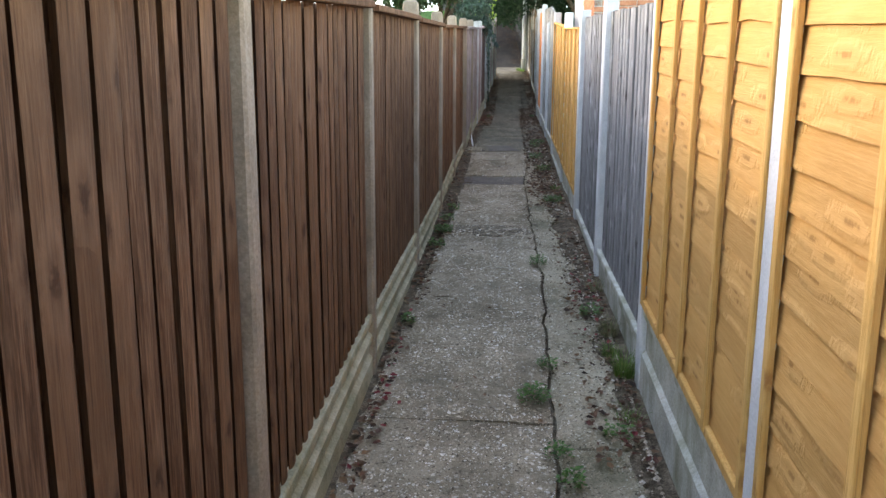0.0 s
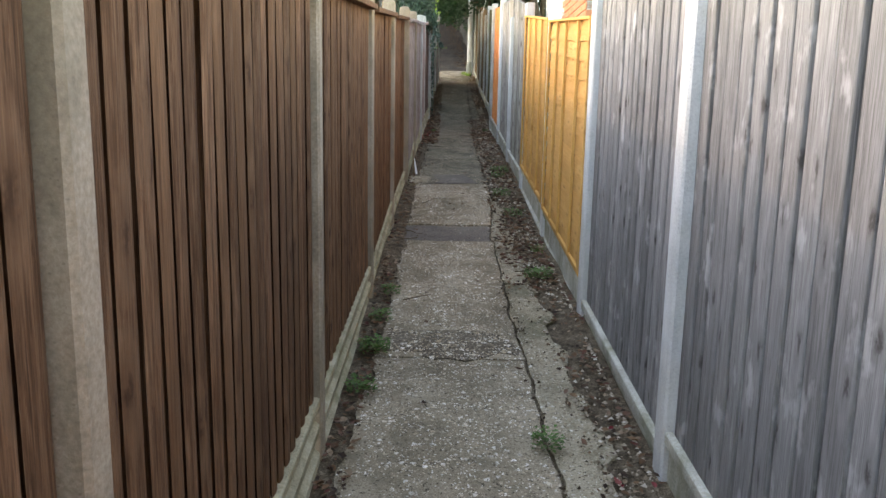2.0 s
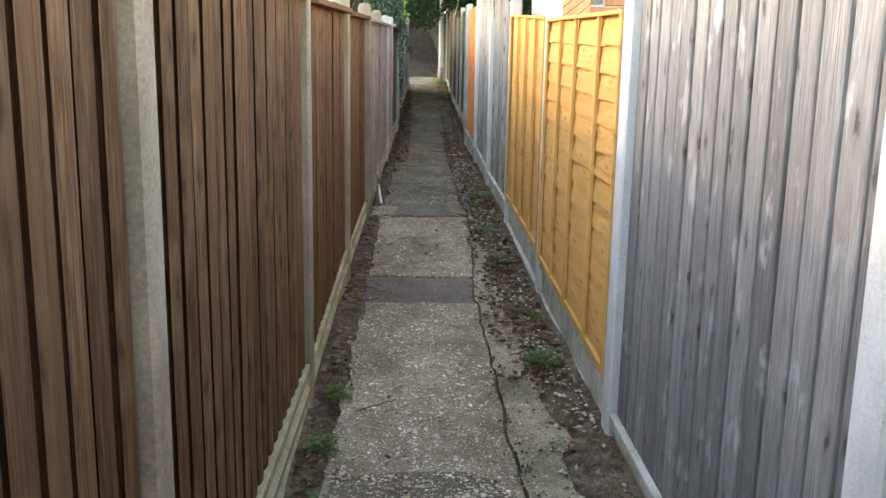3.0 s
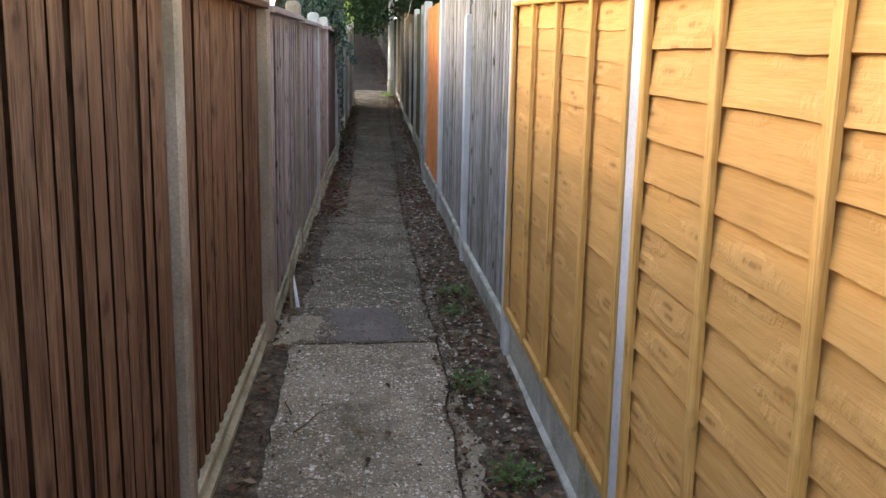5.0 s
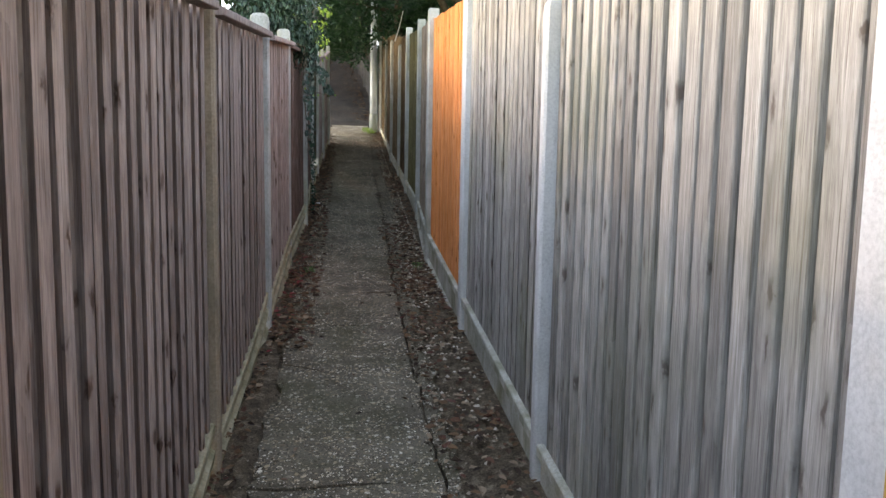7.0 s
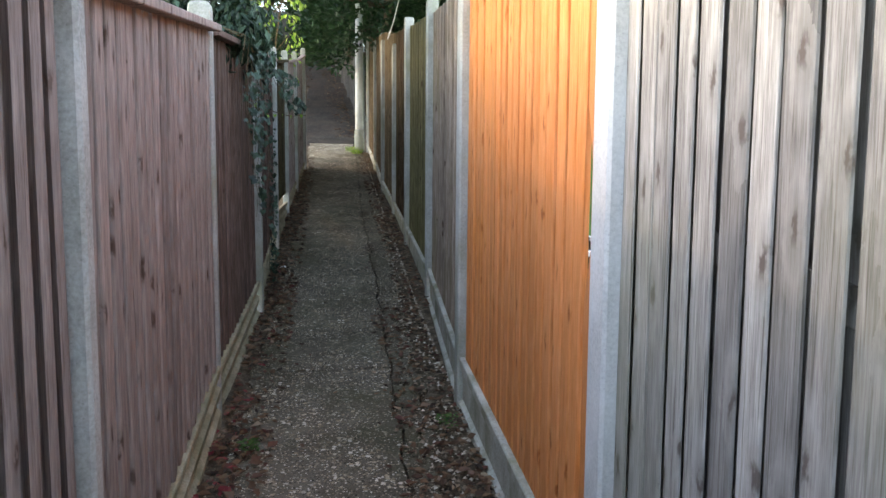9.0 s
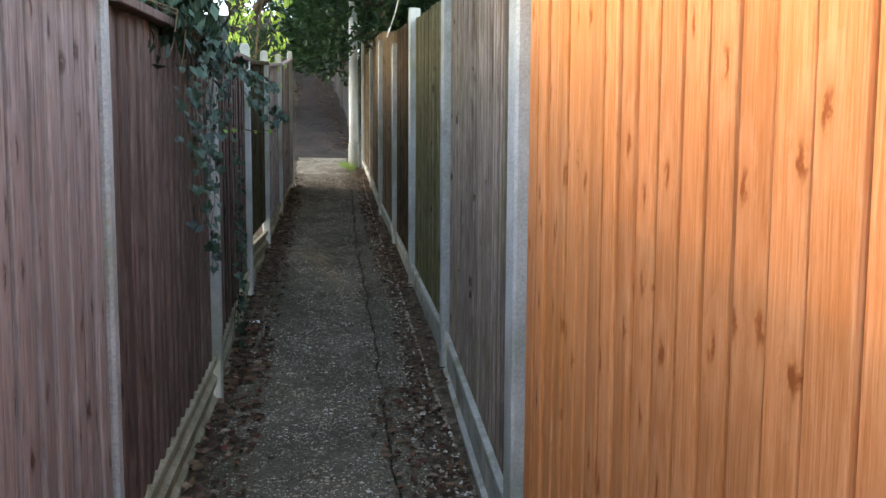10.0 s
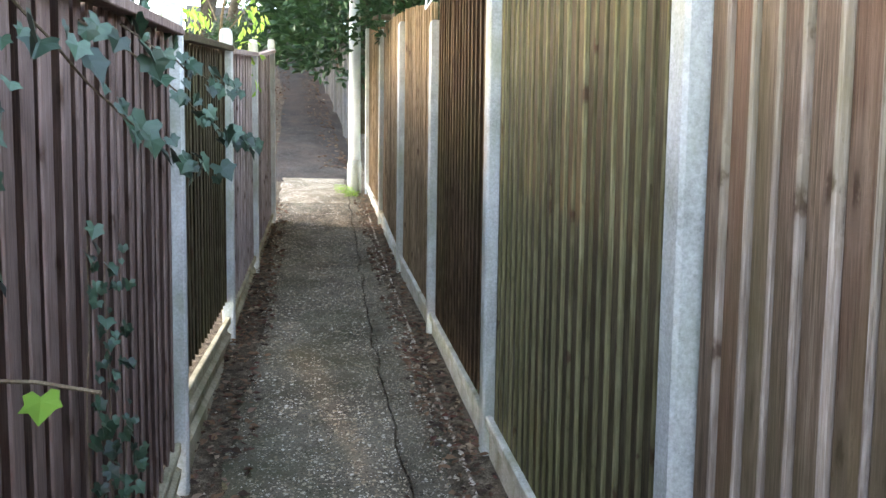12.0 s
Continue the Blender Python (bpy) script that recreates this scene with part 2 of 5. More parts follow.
M_GREYGREEN = wood("grey_weathered_wood", (0.10, 0.092, 0.083), (0.255, 0.238, 0.218), (0.43, 0.408, 0.375), knot=(0.09, 0.07, 0.06), stain=(0.16, 0.17, 0.09), stain_amount=0.35, spread=0.32, knots=0.6, checks=0.65)
M_ORANGE = wood("orange_stained_wood", (0.44, 0.135, 0.034), (0.6, 0.212, 0.075), (0.74, 0.33, 0.15), knot=(0.24, 0.055, 0.012), stain=(0.6, 0.2, 0.04), stain_amount=0.3, spread=0.13, checks=0.2)
M_LAP = wood("golden_new_softwood", (0.40, 0.2, 0.062), (0.49, 0.257, 0.085), (0.57, 0.322, 0.122), along="y", checks=0.08, knots=0.5, pale=0.6, knot=(0.27, 0.13, 0.045), stain=(0.56, 0.30, 0.09), stain_amount=0.3, spread=0.14)
M_BATTEN = wood("golden_new_batten", (0.38, 0.19, 0.055), (0.52, 0.285, 0.09), (0.64, 0.39, 0.15), knot=(0.3, 0.14, 0.05), stain=(0.6, 0.33, 0.1), stain_amount=0.2, spread=0.1)
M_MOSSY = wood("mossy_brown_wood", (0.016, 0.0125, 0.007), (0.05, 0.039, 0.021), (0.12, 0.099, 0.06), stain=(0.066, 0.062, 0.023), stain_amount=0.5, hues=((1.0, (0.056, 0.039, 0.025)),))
M_RUSSET = wood("russet_wood", (0.045, 0.027, 0.018), (0.128, 0.082, 0.055), (0.26, 0.182, 0.13), stain=(0.12, 0.1, 0.045), stain_amount=0.5, spread=0.2, stain_scale=(3, 3, 0.8), hues=((1.0, (0.15, 0.062, 0.032)), (1.9, (0.105, 0.092, 0.035))))
# sky light caught on the boards' near edges, put into two paler woods
M_ARRIS = wood("pale_arris_highlight", (0.12, 0.085, 0.062), (0.23, 0.172, 0.135), (0.40, 0.325, 0.27), stain=(0.17, 0.15, 0.07), stain_amount=0.6, spread=0.3)
M_GREENARRIS = wood("green_arris_highlight", (0.05, 0.043, 0.021), (0.1, 0.087, 0.043), (0.2, 0.18, 0.1), stain=(0.115, 0.105, 0.042), stain_amount=0.5, spread=0.3)
M_DARKWOOD = wood("dark_brown_wood", (0.02, 0.012, 0.007), (0.065, 0.04, 0.024), (0.16, 0.105, 0.065), stain=(0.08, 0.08, 0.03), stain_amount=0.35)
M_TAN = wood("tan_wood", (0.055, 0.037, 0.021), (0.145, 0.098, 0.058), (0.29, 0.208, 0.134), stain=(0.15, 0.12, 0.055), stain_amount=0.4, spread=0.2)
M_FARGREY = wood("far_grey_wood", (0.05, 0.05, 0.05), (0.105, 0.102, 0.102), (0.17, 0.165, 0.165), spread=0.25)
M_POST_L = concrete("tan_post_concrete", (0.14, 0.107, 0.076), (0.25, 0.198, 0.146), (0.38, 0.31, 0.235), (0.13, 0.115, 0.08), 0.45)
M_POST_R = concrete("pale_post_concrete", (0.33, 0.335, 0.325), (0.48, 0.485, 0.475), (0.61, 0.615, 0.60), (0.31, 0.32, 0.295), 0.45)
M_POST_M = concrete("mossy_post_concrete", (0.19, 0.19, 0.17), (0.34, 0.34, 0.315), (0.50, 0.50, 0.475), (0.18, 0.2, 0.12), 0.6)
M_GRAVEL_L = concrete("mossy_board_concrete", (0.14, 0.125, 0.08), (0.31, 0.275, 0.185), (0.50, 0.45, 0.33), (0.13, 0.125, 0.06), 0.65)
M_GRAVEL_R = concrete("grey_board_concrete", (0.19, 0.187, 0.15), (0.40, 0.39, 0.33), (0.60, 0.585, 0.515), (0.15, 0.155, 0.08), 0.8)
M_SLAB = aggregate("path_concrete", (0.12, 0.096, 0.064), (0.275, 0.226, 0.16), (0.41, 0.345, 0.255), (0.92, 0.86, 0.76), 0.4, (0.105, 0.086, 0.056), 0.8, 46.0)
# moss stain plus the tree shade, both put into darker concrete colours
M_SLAB_DARK = aggregate("mossy_shaded_path_concrete", (0.06, 0.051, 0.037), (0.138, 0.118, 0.087), (0.225, 0.194, 0.144), (0.8, 0.73, 0.61), 0.36, (0.07, 0.072, 0.04), 0.75, 44.0)
M_STRIP_DARK = aggregate("mossy_shaded_strip_concrete", (0.056, 0.048, 0.034), (0.13, 0.112, 0.082), (0.21, 0.18, 0.132), (0.66, 0.6, 0.5), 0.3, (0.07, 0.072, 0.04), 0.7)
M_STRIP = aggregate("edge_strip_concrete", (0.16, 0.132, 0.09), (0.31, 0.262, 0.185), (0.44, 0.38, 0.28), (0.75, 0.69, 0.58), 0.36, (0.08, 0.08, 0.045), 0.7)
M_TARMAC = aggregate("tarmac_patch", (0.10, 0.085, 0.07), (0.165, 0.142, 0.12), (0.24, 0.21, 0.18), (0.25, 0.23, 0.22), 0.12, (0.05, 0.05, 0.045), 0.4)
# tarmac colour lowered to carry the deep tree shade over the climb
M_FARPATH = aggregate("far_path_shaded_tarmac", (0.022, 0.019, 0.016), (0.042, 0.037, 0.031), (0.065, 0.057, 0.048), (0.2, 0.18, 0.16), 0.1, (0.09, 0.06, 0.045), 0.5)
M_RUBBLE = aggregate("worn_rubble", (0.05, 0.04, 0.028), (0.135, 0.11, 0.08), (0.22, 0.185, 0.14), (0.85, 0.78, 0.66), 0.6, (0.07, 0.058, 0.04), 0.4, 34.0)
M_SOIL = mottled("alley_soil", (0.022, 0.016, 0.011), (0.095, 0.073, 0.05), (0.29, 0.235, 0.165), 14.0, 0.95, 0.8, 0.02)
M_LAWN = mottled("garden_lawn", (0.025, 0.06, 0.012), (0.05, 0.13, 0.025), (0.10, 0.21, 0.05), 3.0, 0.9, 0.8, 0.03)
M_LITTER = leafy("dead_leaves", (0.03, 0.018, 0.012), (0.07, 0.038, 0.022), (0.13, 0.07, 0.038), (0.21, 0.125, 0.068), (0.10, 0.03, 0.022), (0.36, 0.27, 0.18), rough=0.75, through=0.1)
M_REDLEAF = leafy("red_dead_leaves", (0.16, 0.02, 0.025), (0.30, 0.06, 0.06), (0.24, 0.09, 0.07), rough=0.7, through=0.15)
M_CRUMB = mottled("soil_crumbs", (0.03, 0.022, 0.015), (0.075, 0.057, 0.04), (0.16, 0.125, 0.09), 25.0)
M_CHIP = leafy("stone_chips", (0.09, 0.065, 0.045), (0.24, 0.185, 0.13), (0.42, 0.35, 0.27), (0.62, 0.56, 0.47), rough=0.85, through=0.0)
M_TWIG = mottled("twig_bark", (0.05, 0.035, 0.02), (0.11, 0.08, 0.05), (0.2, 0.15, 0.1), 30.0)
M_BARK = mottled("tree_bark", (0.03, 0.024, 0.018), (0.07, 0.055, 0.04), (0.13, 0.11, 0.085), 12.0, 0.9, 0.9, 0.03)
M_GRASS = leafy("grass_blades", (0.05, 0.10, 0.02), (0.10, 0.19, 0.04), (0.2, 0.25, 0.08), rough=0.55, through=0.3)
M_DRYGRASS = leafy("dry_grass_blades", (0.13, 0.12, 0.06), (0.24, 0.21, 0.12), (0.10, 0.13, 0.05), rough=0.7, through=0.3)
M_WEED = leafy("weed_leaves", (0.035, 0.09, 0.02), (0.07, 0.16, 0.035), (0.12, 0.23, 0.06), rough=0.5, through=0.3)
M_IVY = leafy("ivy_leaves", (0.008, 0.018, 0.010), (0.016, 0.037, 0.021), (0.03, 0.065, 0.038), (0.06, 0.11, 0.07), rough=0.4, through=0.1)
M_YOUNG = leafy("young_leaves", (0.16, 0.32, 0.05), (0.28, 0.45, 0.08), (0.42, 0.52, 0.12), rough=0.45, through=0.5)
M_TREE = leafy("tree_leaves", (0.012, 0.03, 0.01), (0.025, 0.055, 0.018), (0.045, 0.085, 0.03), rough=0.5, through=0.2)
M_CONIFER = leafy("conifer_sprays", (0.012, 0.035, 0.016), (0.025, 0.065, 0.03), (0.045, 0.10, 0.045), rough=0.55, through=0.15)
M_POLE = concrete("painted_pole", (0.42, 0.44, 0.47), (0.58, 0.60, 0.64), (0.72, 0.74, 0.77), (0.33, 0.36, 0.34), 0.4, rough=0.45)
M_BRICK = mottled("house_brick", (0.25, 0.09, 0.05), (0.38, 0.16, 0.09), (0.5, 0.24, 0.14), 14.0, 0.9, 0.3, 0.005)
M_MORTAR = mottled("mortar", (0.3, 0.28, 0.25), (0.42, 0.4, 0.36), (0.5, 0.48, 0.44), 20.0)
M_TILE = mottled("roof_tile", (0.10, 0.05, 0.035), (0.17, 0.08, 0.055), (0.24, 0.12, 0.08), 6.0)
M_WHITE = mottled("white_painted_board", (0.7, 0.7, 0.69), (0.78, 0.78, 0.77), (0.84, 0.84, 0.83), 4.0, 0.5, 0.1, 0.003)
M_CABLE = mottled("white_cable", (0.6, 0.6, 0.6), (0.7, 0.7, 0.7), (0.78, 0.78, 0.78), 10.0, 0.4, 0.0, 0.001)
M_BLACK = mottled("black_plastic", (0.012, 0.012, 0.013), (0.02, 0.02, 0.022), (0.03, 0.03, 0.032), 20.0, 0.4, 0.1, 0.002)

# ---- plan ----
GROUND_Y = [-400, -6, 0, 3.55, 5.65, 7.7, 9.9, 11.4, 13.4, 15.4, 17.5, 19.7, 21.6, 23.5, 25.3, 27.2, 28.5, 29.7, 44, 60, 500]
GROUND_Z = [-0.75, -0.75, 0, 0.43, 0.69, 0.90, 1.16, 1.40, 1.62, 1.83, 2.0, 2.24, 2.55, 2.80, 3.10, 3.46, 3.80, 4.02, 8.3, 8.6, 8.6]


def ground(y):
    return float(np.interp(y, GROUND_Y, GROUND_Z))


def mesh_of(name, verts, faces, mats, smooth=False, picks=None):
    me = bpy.data.meshes.new(name)
    me.from_pydata([tuple(v) for v in verts], [], [tuple(f) for f in faces])
    for m in mats if isinstance(mats, (list, tuple)) else [mats]:
        me.materials.append(m)
    if picks is not None:
        me.polygons.foreach_set("material_index", picks)
    if smooth:
        me.polygons.foreach_set("use_smooth", [True] * len(me.polygons))
    me.update()
    return me


def part(name, bm, mat, parent, label="", smooth=False):
    """Link a bmesh or a mesh as one object under a thing or a part."""
    if isinstance(bm, bmesh.types.BMesh):
        me = bpy.data.meshes.new(name)
        bmesh.ops.recalc_face_normals(bm, faces=bm.faces)
        bm.to_mesh(me)
        bm.free()
        me.materials.append(mat)
        if smooth:
            me.polygons.foreach_set("use_smooth", [True] * len(me.polygons))
    else:
        me = bm
    ob = new(name, me)
    ob.parent = parent
    if label:
        tagged(ob, label)
    return ob


def thing(name, at, label, category, group="", kind=""):
    ob = new(name)
    ob.location = at
    ob.empty_display_size = 0.1
    return tagged(ob, label, category, group, kind)


def loft(sections, cap=True):
    """A bmesh through rings of points with equal counts."""
    bm = bmesh.new()
    rings = [[bm.verts.new(p) for p in s] for s in sections]
    n = len(rings[0])
    for a, b in zip(rings, rings[1:]):
        for i in range(n):
            bm.faces.new((a[i], a[(i + 1) % n], b[(i + 1) % n], b[i]))
    if cap:
        bm.faces.new(rings[0][::-1])
        bm.faces.new(rings[-1])
    return bm


def tube(points, radii, sides=7):
    """A bent, tapered round bar through points."""
    pts = [Vector(p) for p in points]
    rings = []
    for i, p in enumerate(pts):
        d = (pts[min(i + 1, len(pts) - 1)] - pts[max(i - 1, 0)]).normalized()
        side = d.cross(Vector((0, 0, 1)) if abs(d.z) < 0.9 else Vector((1, 0, 0))).normalized()
        up = side.cross(d)
        r = radii[i] if isinstance(radii, (list, tuple)) else radii
        rings.append([p + r * (math.cos(a) * side + math.sin(a) * up) for a in [2 * math.pi * k / sides for k in range(sides)]])
    return loft(rings)


# ---- the ground: one sheet ----
xs = [-400, -120, -40, -15, -6, -3, -1.6, -1.0, -0.78, -0.6, -0.4, -0.2, 0, 0.2, 0.4, 0.6, 0.84, 1.1, 1.8, 3, 6, 15, 40, 120, 400]
ys = [-400, -150, -50, -15] + [-8 + 0.4 * i for i in range(150)] + [60, 90, 160, 500]
gv, gf, gp = [], [], []
for y in ys:
    for x in xs:
        edge = 0.05 * max(0, min(1, (abs(x) - 0.4) / 0.35)) if abs(x) < 0.9 else 0.05
        gv.append((x, y, ground(y) - 0.05 + edge + 0.02 * noise.noise((x * 3, y * 2, 0))))
nx = len(xs)
for j in range(len(ys) - 1):
    for i in range(nx - 1):
        gf.append((j * nx + i, j * nx + i + 1, (j + 1) * nx + i + 1, (j + 1) * nx + i))
        mid = (xs[i] + xs[i + 1]) / 2
        alley = -1.7 < mid < 0.9 or (ys[j] > 28.5 and -1.7 < mid < 1.2)
        gp.append(0 if alley else 1)
tagged(new("ground", mesh_of("ground", gv, gf, [M_SOIL, M_LAWN], True, gp)), "dark soil and rough lawn on a rising slope", "ground", kind="structure")

# ---- the path: concrete bays with open joints ----
LEFT_EDGE = ([-8, 3.4, 4.9, 7.2, 11.5, 14.9, 17.3, 20.3, 22.2, 23.5, 24.9, 26.5, 29], [-0.70, -0.70, -0.66, -0.57, -0.55, -0.5, -0.56, -0.49, -0.45, -0.42, -0.42, -0.47, -0.47])
SEAM = ([-8, 3.4, 5.7, 7.5, 9.5, 11, 15, 17, 20, 23.5, 27, 29.7], [0.2, 0.24, 0.28, 0.24, 0.22, 0.30, 0.26, 0.29, 0.36, 0.37, 0.44, 0.46])
RIGHT_EDGE = ([-8, 3.5, 5.7, 8, 10.5, 14, 16.5, 20, 22, 26, 29.7], [0.66, 0.62, 0.53, 0.47, 0.37, 0.36, 0.43, 0.56, 0.61, 0.60, 0.58])


def slab_mesh(name, y0, y1, left, right, mat, lift=0.0, rag=0.015, keys=(0, 6), rags=(1, 1)):
    """One bay of concrete that follows the slope, with ragged edges and a chamfered rim."""
    rows = max(2, int((y1 - y0) / 0.05) + 1)
    cols = 9
    verts, faces = [], []
    for j in range(rows):
        y = y0 + (y1 - y0) * j / (rows - 1)
        for i in range(cols):
            u = i / (cols - 1)
            l, r = float(np.interp(y, *left)), float(np.interp(y, *right))
            x = l + (r - l) * u
            if i in (0, cols - 1):
                k, much = (keys[0], rags[0]) if i == 0 else (keys[1], rags[1])
                x += rag * much * (2.2 * noise.noise((y * 3.1, k, 5.0)) + 1.1 * noise.noise((y * 11.0, k, 8.0)))
            yy = y
            if j in (0, rows - 1):
                yy += rag * 2.0 * noise.noise((x * 4.0, y0 * 3, j)) + 1.2 * rag * noise.noise((x * 13.0, y0 * 3, j))
            rim = i in (0, cols - 1) or j in (0, rows - 1)
            z = ground(y) + lift + 0.010 * noise.noise((x * 2.0, y * 1.6, 1)) - (0.006 if rim else 0)
            verts.append((x, yy, z))
    for j in range(rows - 1):
        for i in range(cols - 1):
            a = j * cols + i
            faces.append((a, a + 1, a + cols + 1, a + cols))
    rim = [i for i in range(cols)] + [j * cols + cols - 1 for j in range(1, rows)] + [(rows - 1) * cols + i for i in range(cols - 2, -1, -1)] + [j * cols for j in range(rows - 2, 0, -1)]
    low = len(verts)
    for a in rim:
        x, y, z = verts[a]
        verts.append((x, y, z - 0.07))
    for k in range(len(rim)):
        k2 = (k + 1) % len(rim)
        faces.append((rim[k2], rim[k], low + k, low + k2))
    return mesh_of(name, verts, faces, mat, False)


path = thing("path", (0, 0, 0), "worn exposed-aggregate concrete footpath in uneven cast bays", "footpath", kind="structure")
JOINTS = [-8, -5, -2.4, 0.6, 3.41, 6.84, 9.32, 9.90, 11.6, 13.4, 15.5, 18.2, 20.7, 23.55, 24.5, 27.03, 28.05, 29.75]
for a, b in zip(JOINTS, JOINTS[1:]):
    patch = abs(a - 9.32) < 0.01
    # darker bays carry the tree shade in their colour; the last, sunlit bay stays pale
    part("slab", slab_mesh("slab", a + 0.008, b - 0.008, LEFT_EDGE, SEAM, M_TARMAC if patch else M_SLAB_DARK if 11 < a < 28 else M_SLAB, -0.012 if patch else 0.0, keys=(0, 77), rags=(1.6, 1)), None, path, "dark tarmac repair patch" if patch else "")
for a, b in zip([-8, -3, 0.2, 3.2, 5.2, 8.2, 11.0, 14.2, 17.6, 20.4, 23.55, 25.6], [-3, 0.2, 3.2, 5.2, 8.2, 11.0, 14.2, 17.6, 20.4, 23.55, 25.6, 29.7]):
    seam_right = (SEAM[0], [v + (0.02 if 3 < y < 9 else 0.015) for y, v in zip(*SEAM)])
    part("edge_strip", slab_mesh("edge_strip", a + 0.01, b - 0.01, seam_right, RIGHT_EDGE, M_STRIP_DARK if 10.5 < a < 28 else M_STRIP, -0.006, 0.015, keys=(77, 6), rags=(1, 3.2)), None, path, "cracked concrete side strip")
part("rubble_band", slab_mesh("rubble_band", 6.86, 7.25, ([0, 20], [-0.55, -0.52]), ([0, 20], [0.2, 0.22]), M_RUBBLE, 0.006, 0.06), None, path, "band of loose broken concrete")
part("tarmac_patch", slab_mesh("tarmac_patch", 11.62, 12.2, ([11.6, 12.2], [-0.30, -0.34]), ([11.6, 12.2], [0.21, 0.02]), M_TARMAC, 0.008, 0.035), None, path, "dark tarmac repair patch")
fv, ff = [], []
far_ys = [29.6 + 0.4 * i for i in range(37)]
for y in far_ys:
    c = float(np.interp(y, [29.7, 36, 44], [0.0, -0.05, -0.55]))
    for u in (-0.62, -0.3, 0.0, 0.3, 0.62):
        fv.append((c + u + 0.04 * noise.noise((y, u, 3)), y, ground(y) - 0.03 + min(1, (y - 29.6) / 0.8) * (0.042 + 0.02 * (1 - (u / 0.62) ** 2))))
for j in range(len(far_ys) - 1):
    for i in range(4):
        ff.append((j * 5 + i, j * 5 + i + 1, (j + 1) * 5 + i + 1, (j + 1) * 5 + i))
tagged(new("far_path", mesh_of("far_path", fv, ff, M_FARPATH, True)), "steep tarmac path, coloured dark for tree shade, climbing between fences", "footpath", kind="structure")

# ---- fences ----
LEFT_POSTS = [(-3.9, -0.75), (-1.95, -0.75), (-0.02, -0.745), (2.05, -0.74), (3.90, -0.73), (5.80, -0.715), (7.86, -0.71), (9.81, -0.705), (11.62, -0.69), (13.54, -0.685), (15.44, -0.66), (17.55, -0.655), (19.45, -0.60), (21.53, -0.615), (23.48, -0.605), (25.3, -0.56), (27.3, -0.495)]
LEFT_TOP = ([-4, 0, 3.77, 5.55, 7.73, 11.28, 13.17, 15.8, 17.31, 20.35, 23, 25.4, 27.4], [1.5, 1.98, 2.44, 2.62, 2.84, 3.26, 3.49, 3.80, 4.02, 4.33, 4.72, 5.10, 5.5])
RIGHT_POSTS = [(-3.9, 0.74), (-2.0, 0.74), (-0.08, 0.735), (2.07, 0.73), (3.85, 0.72), (5.73, 0.70), (7.62, 0.70), (9.6, 0.69), (11.49, 0.67), (13.42, 0.66), (15.44, 0.655), (17.59, 0.65), (19.84, 0.77), (21.72, 0.775), (23.55, 0.79), (25.2, 0.755), (27.1, 0.75), (28.6, 0.70)]


def board_meshes(name, mat, side, slot=0.034, thick=0.048, drop=0.006, pitch=0.1, cut=(0.0, 0.0, 1.0), arris=None, rounded=False):
    """Four upright boards one metre long, slightly bowed, each with a thin lip that runs under its neighbour, so that the
    joint between two boards is a deep slot; side is the way the front looks along x. cut: the slopes of the lower and upper
    ends, and the length that the board will have."""
    out = []
    half = (pitch - slot) / 2
    for k in range(4):
        rng = random.Random(k + 11)
        bow, twist, sway = rng.uniform(-0.005, 0.005), rng.uniform(-0.004, 0.004), rng.uniform(-0.003, 0.003)
        end = half + slot + 0.042 + half * 0.7
        c = 0.004
        if slot > 0.012:
            near = [(0, -half * 0.3), (thick * 0.62, -half + 0.010), (thick - 0.006, -half), (thick - 0.0015, -half + 0.0025), (thick, -half + 0.008)]
        else:
            near = [(0, -half), (thick - drop - 0.006, -half), (thick - 0.004, -half + 0.001), (thick - 0.001, -half + 0.004), (thick, -half + 0.009)]
        prof = near + [(thick - drop * 0.36, 0), (thick - drop, half - c), (thick - drop - min(c, 0.002), half), (0.0, half), (-0.006, end), (-0.009, end), (-0.006, half * 0.5), (0, half * 0.4)]
        if rounded:
            arc = [(thick - drop * abs(u) ** 2.4, half * u) for u in (-1, -0.9, -0.7, -0.35, 0, 0.35, 0.7, 0.9, 1)]
            prof = [(0, -half * 0.3), (thick * 0.55, -half + 0.022)] + arc + [(0.0, half), (-0.006, end), (-0.009, end), (-0.006, half * 0.5), (0, half * 0.4)]
        n = len(prof)
        verts, faces = [], []
        for s in range(5):
            t = s / 4
            bx = bow * math.sin(math.pi * t)
            by = sway * math.sin(2 * math.pi * t)
            tw = twist * (t - 0.5)
            for px, py in prof:
                verts.append((side * (px + bx + tw * py / half), py + by, t + (cut[0] * (1 - t) + cut[1] * t) * py / cut[2]))
        for s in range(4):
            for i in range(n):
                a, b = s * n + i, s * n + (i + 1) % n
                faces.append((a, b, b + n, a + n))
        faces += [tuple(range(n))[::-1], tuple(range(4 * n, 5 * n))]
        # near-edge faces take the second material, a painted highlight
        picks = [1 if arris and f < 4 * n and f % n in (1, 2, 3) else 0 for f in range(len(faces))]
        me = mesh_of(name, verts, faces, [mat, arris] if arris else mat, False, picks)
        bm = bmesh.new()
        bm.from_mesh(me)
        bmesh.ops.recalc_face_normals(bm, faces=bm.faces)
        bm.to_mesh(me)
        bm.free()
        out.append(me)
    return out


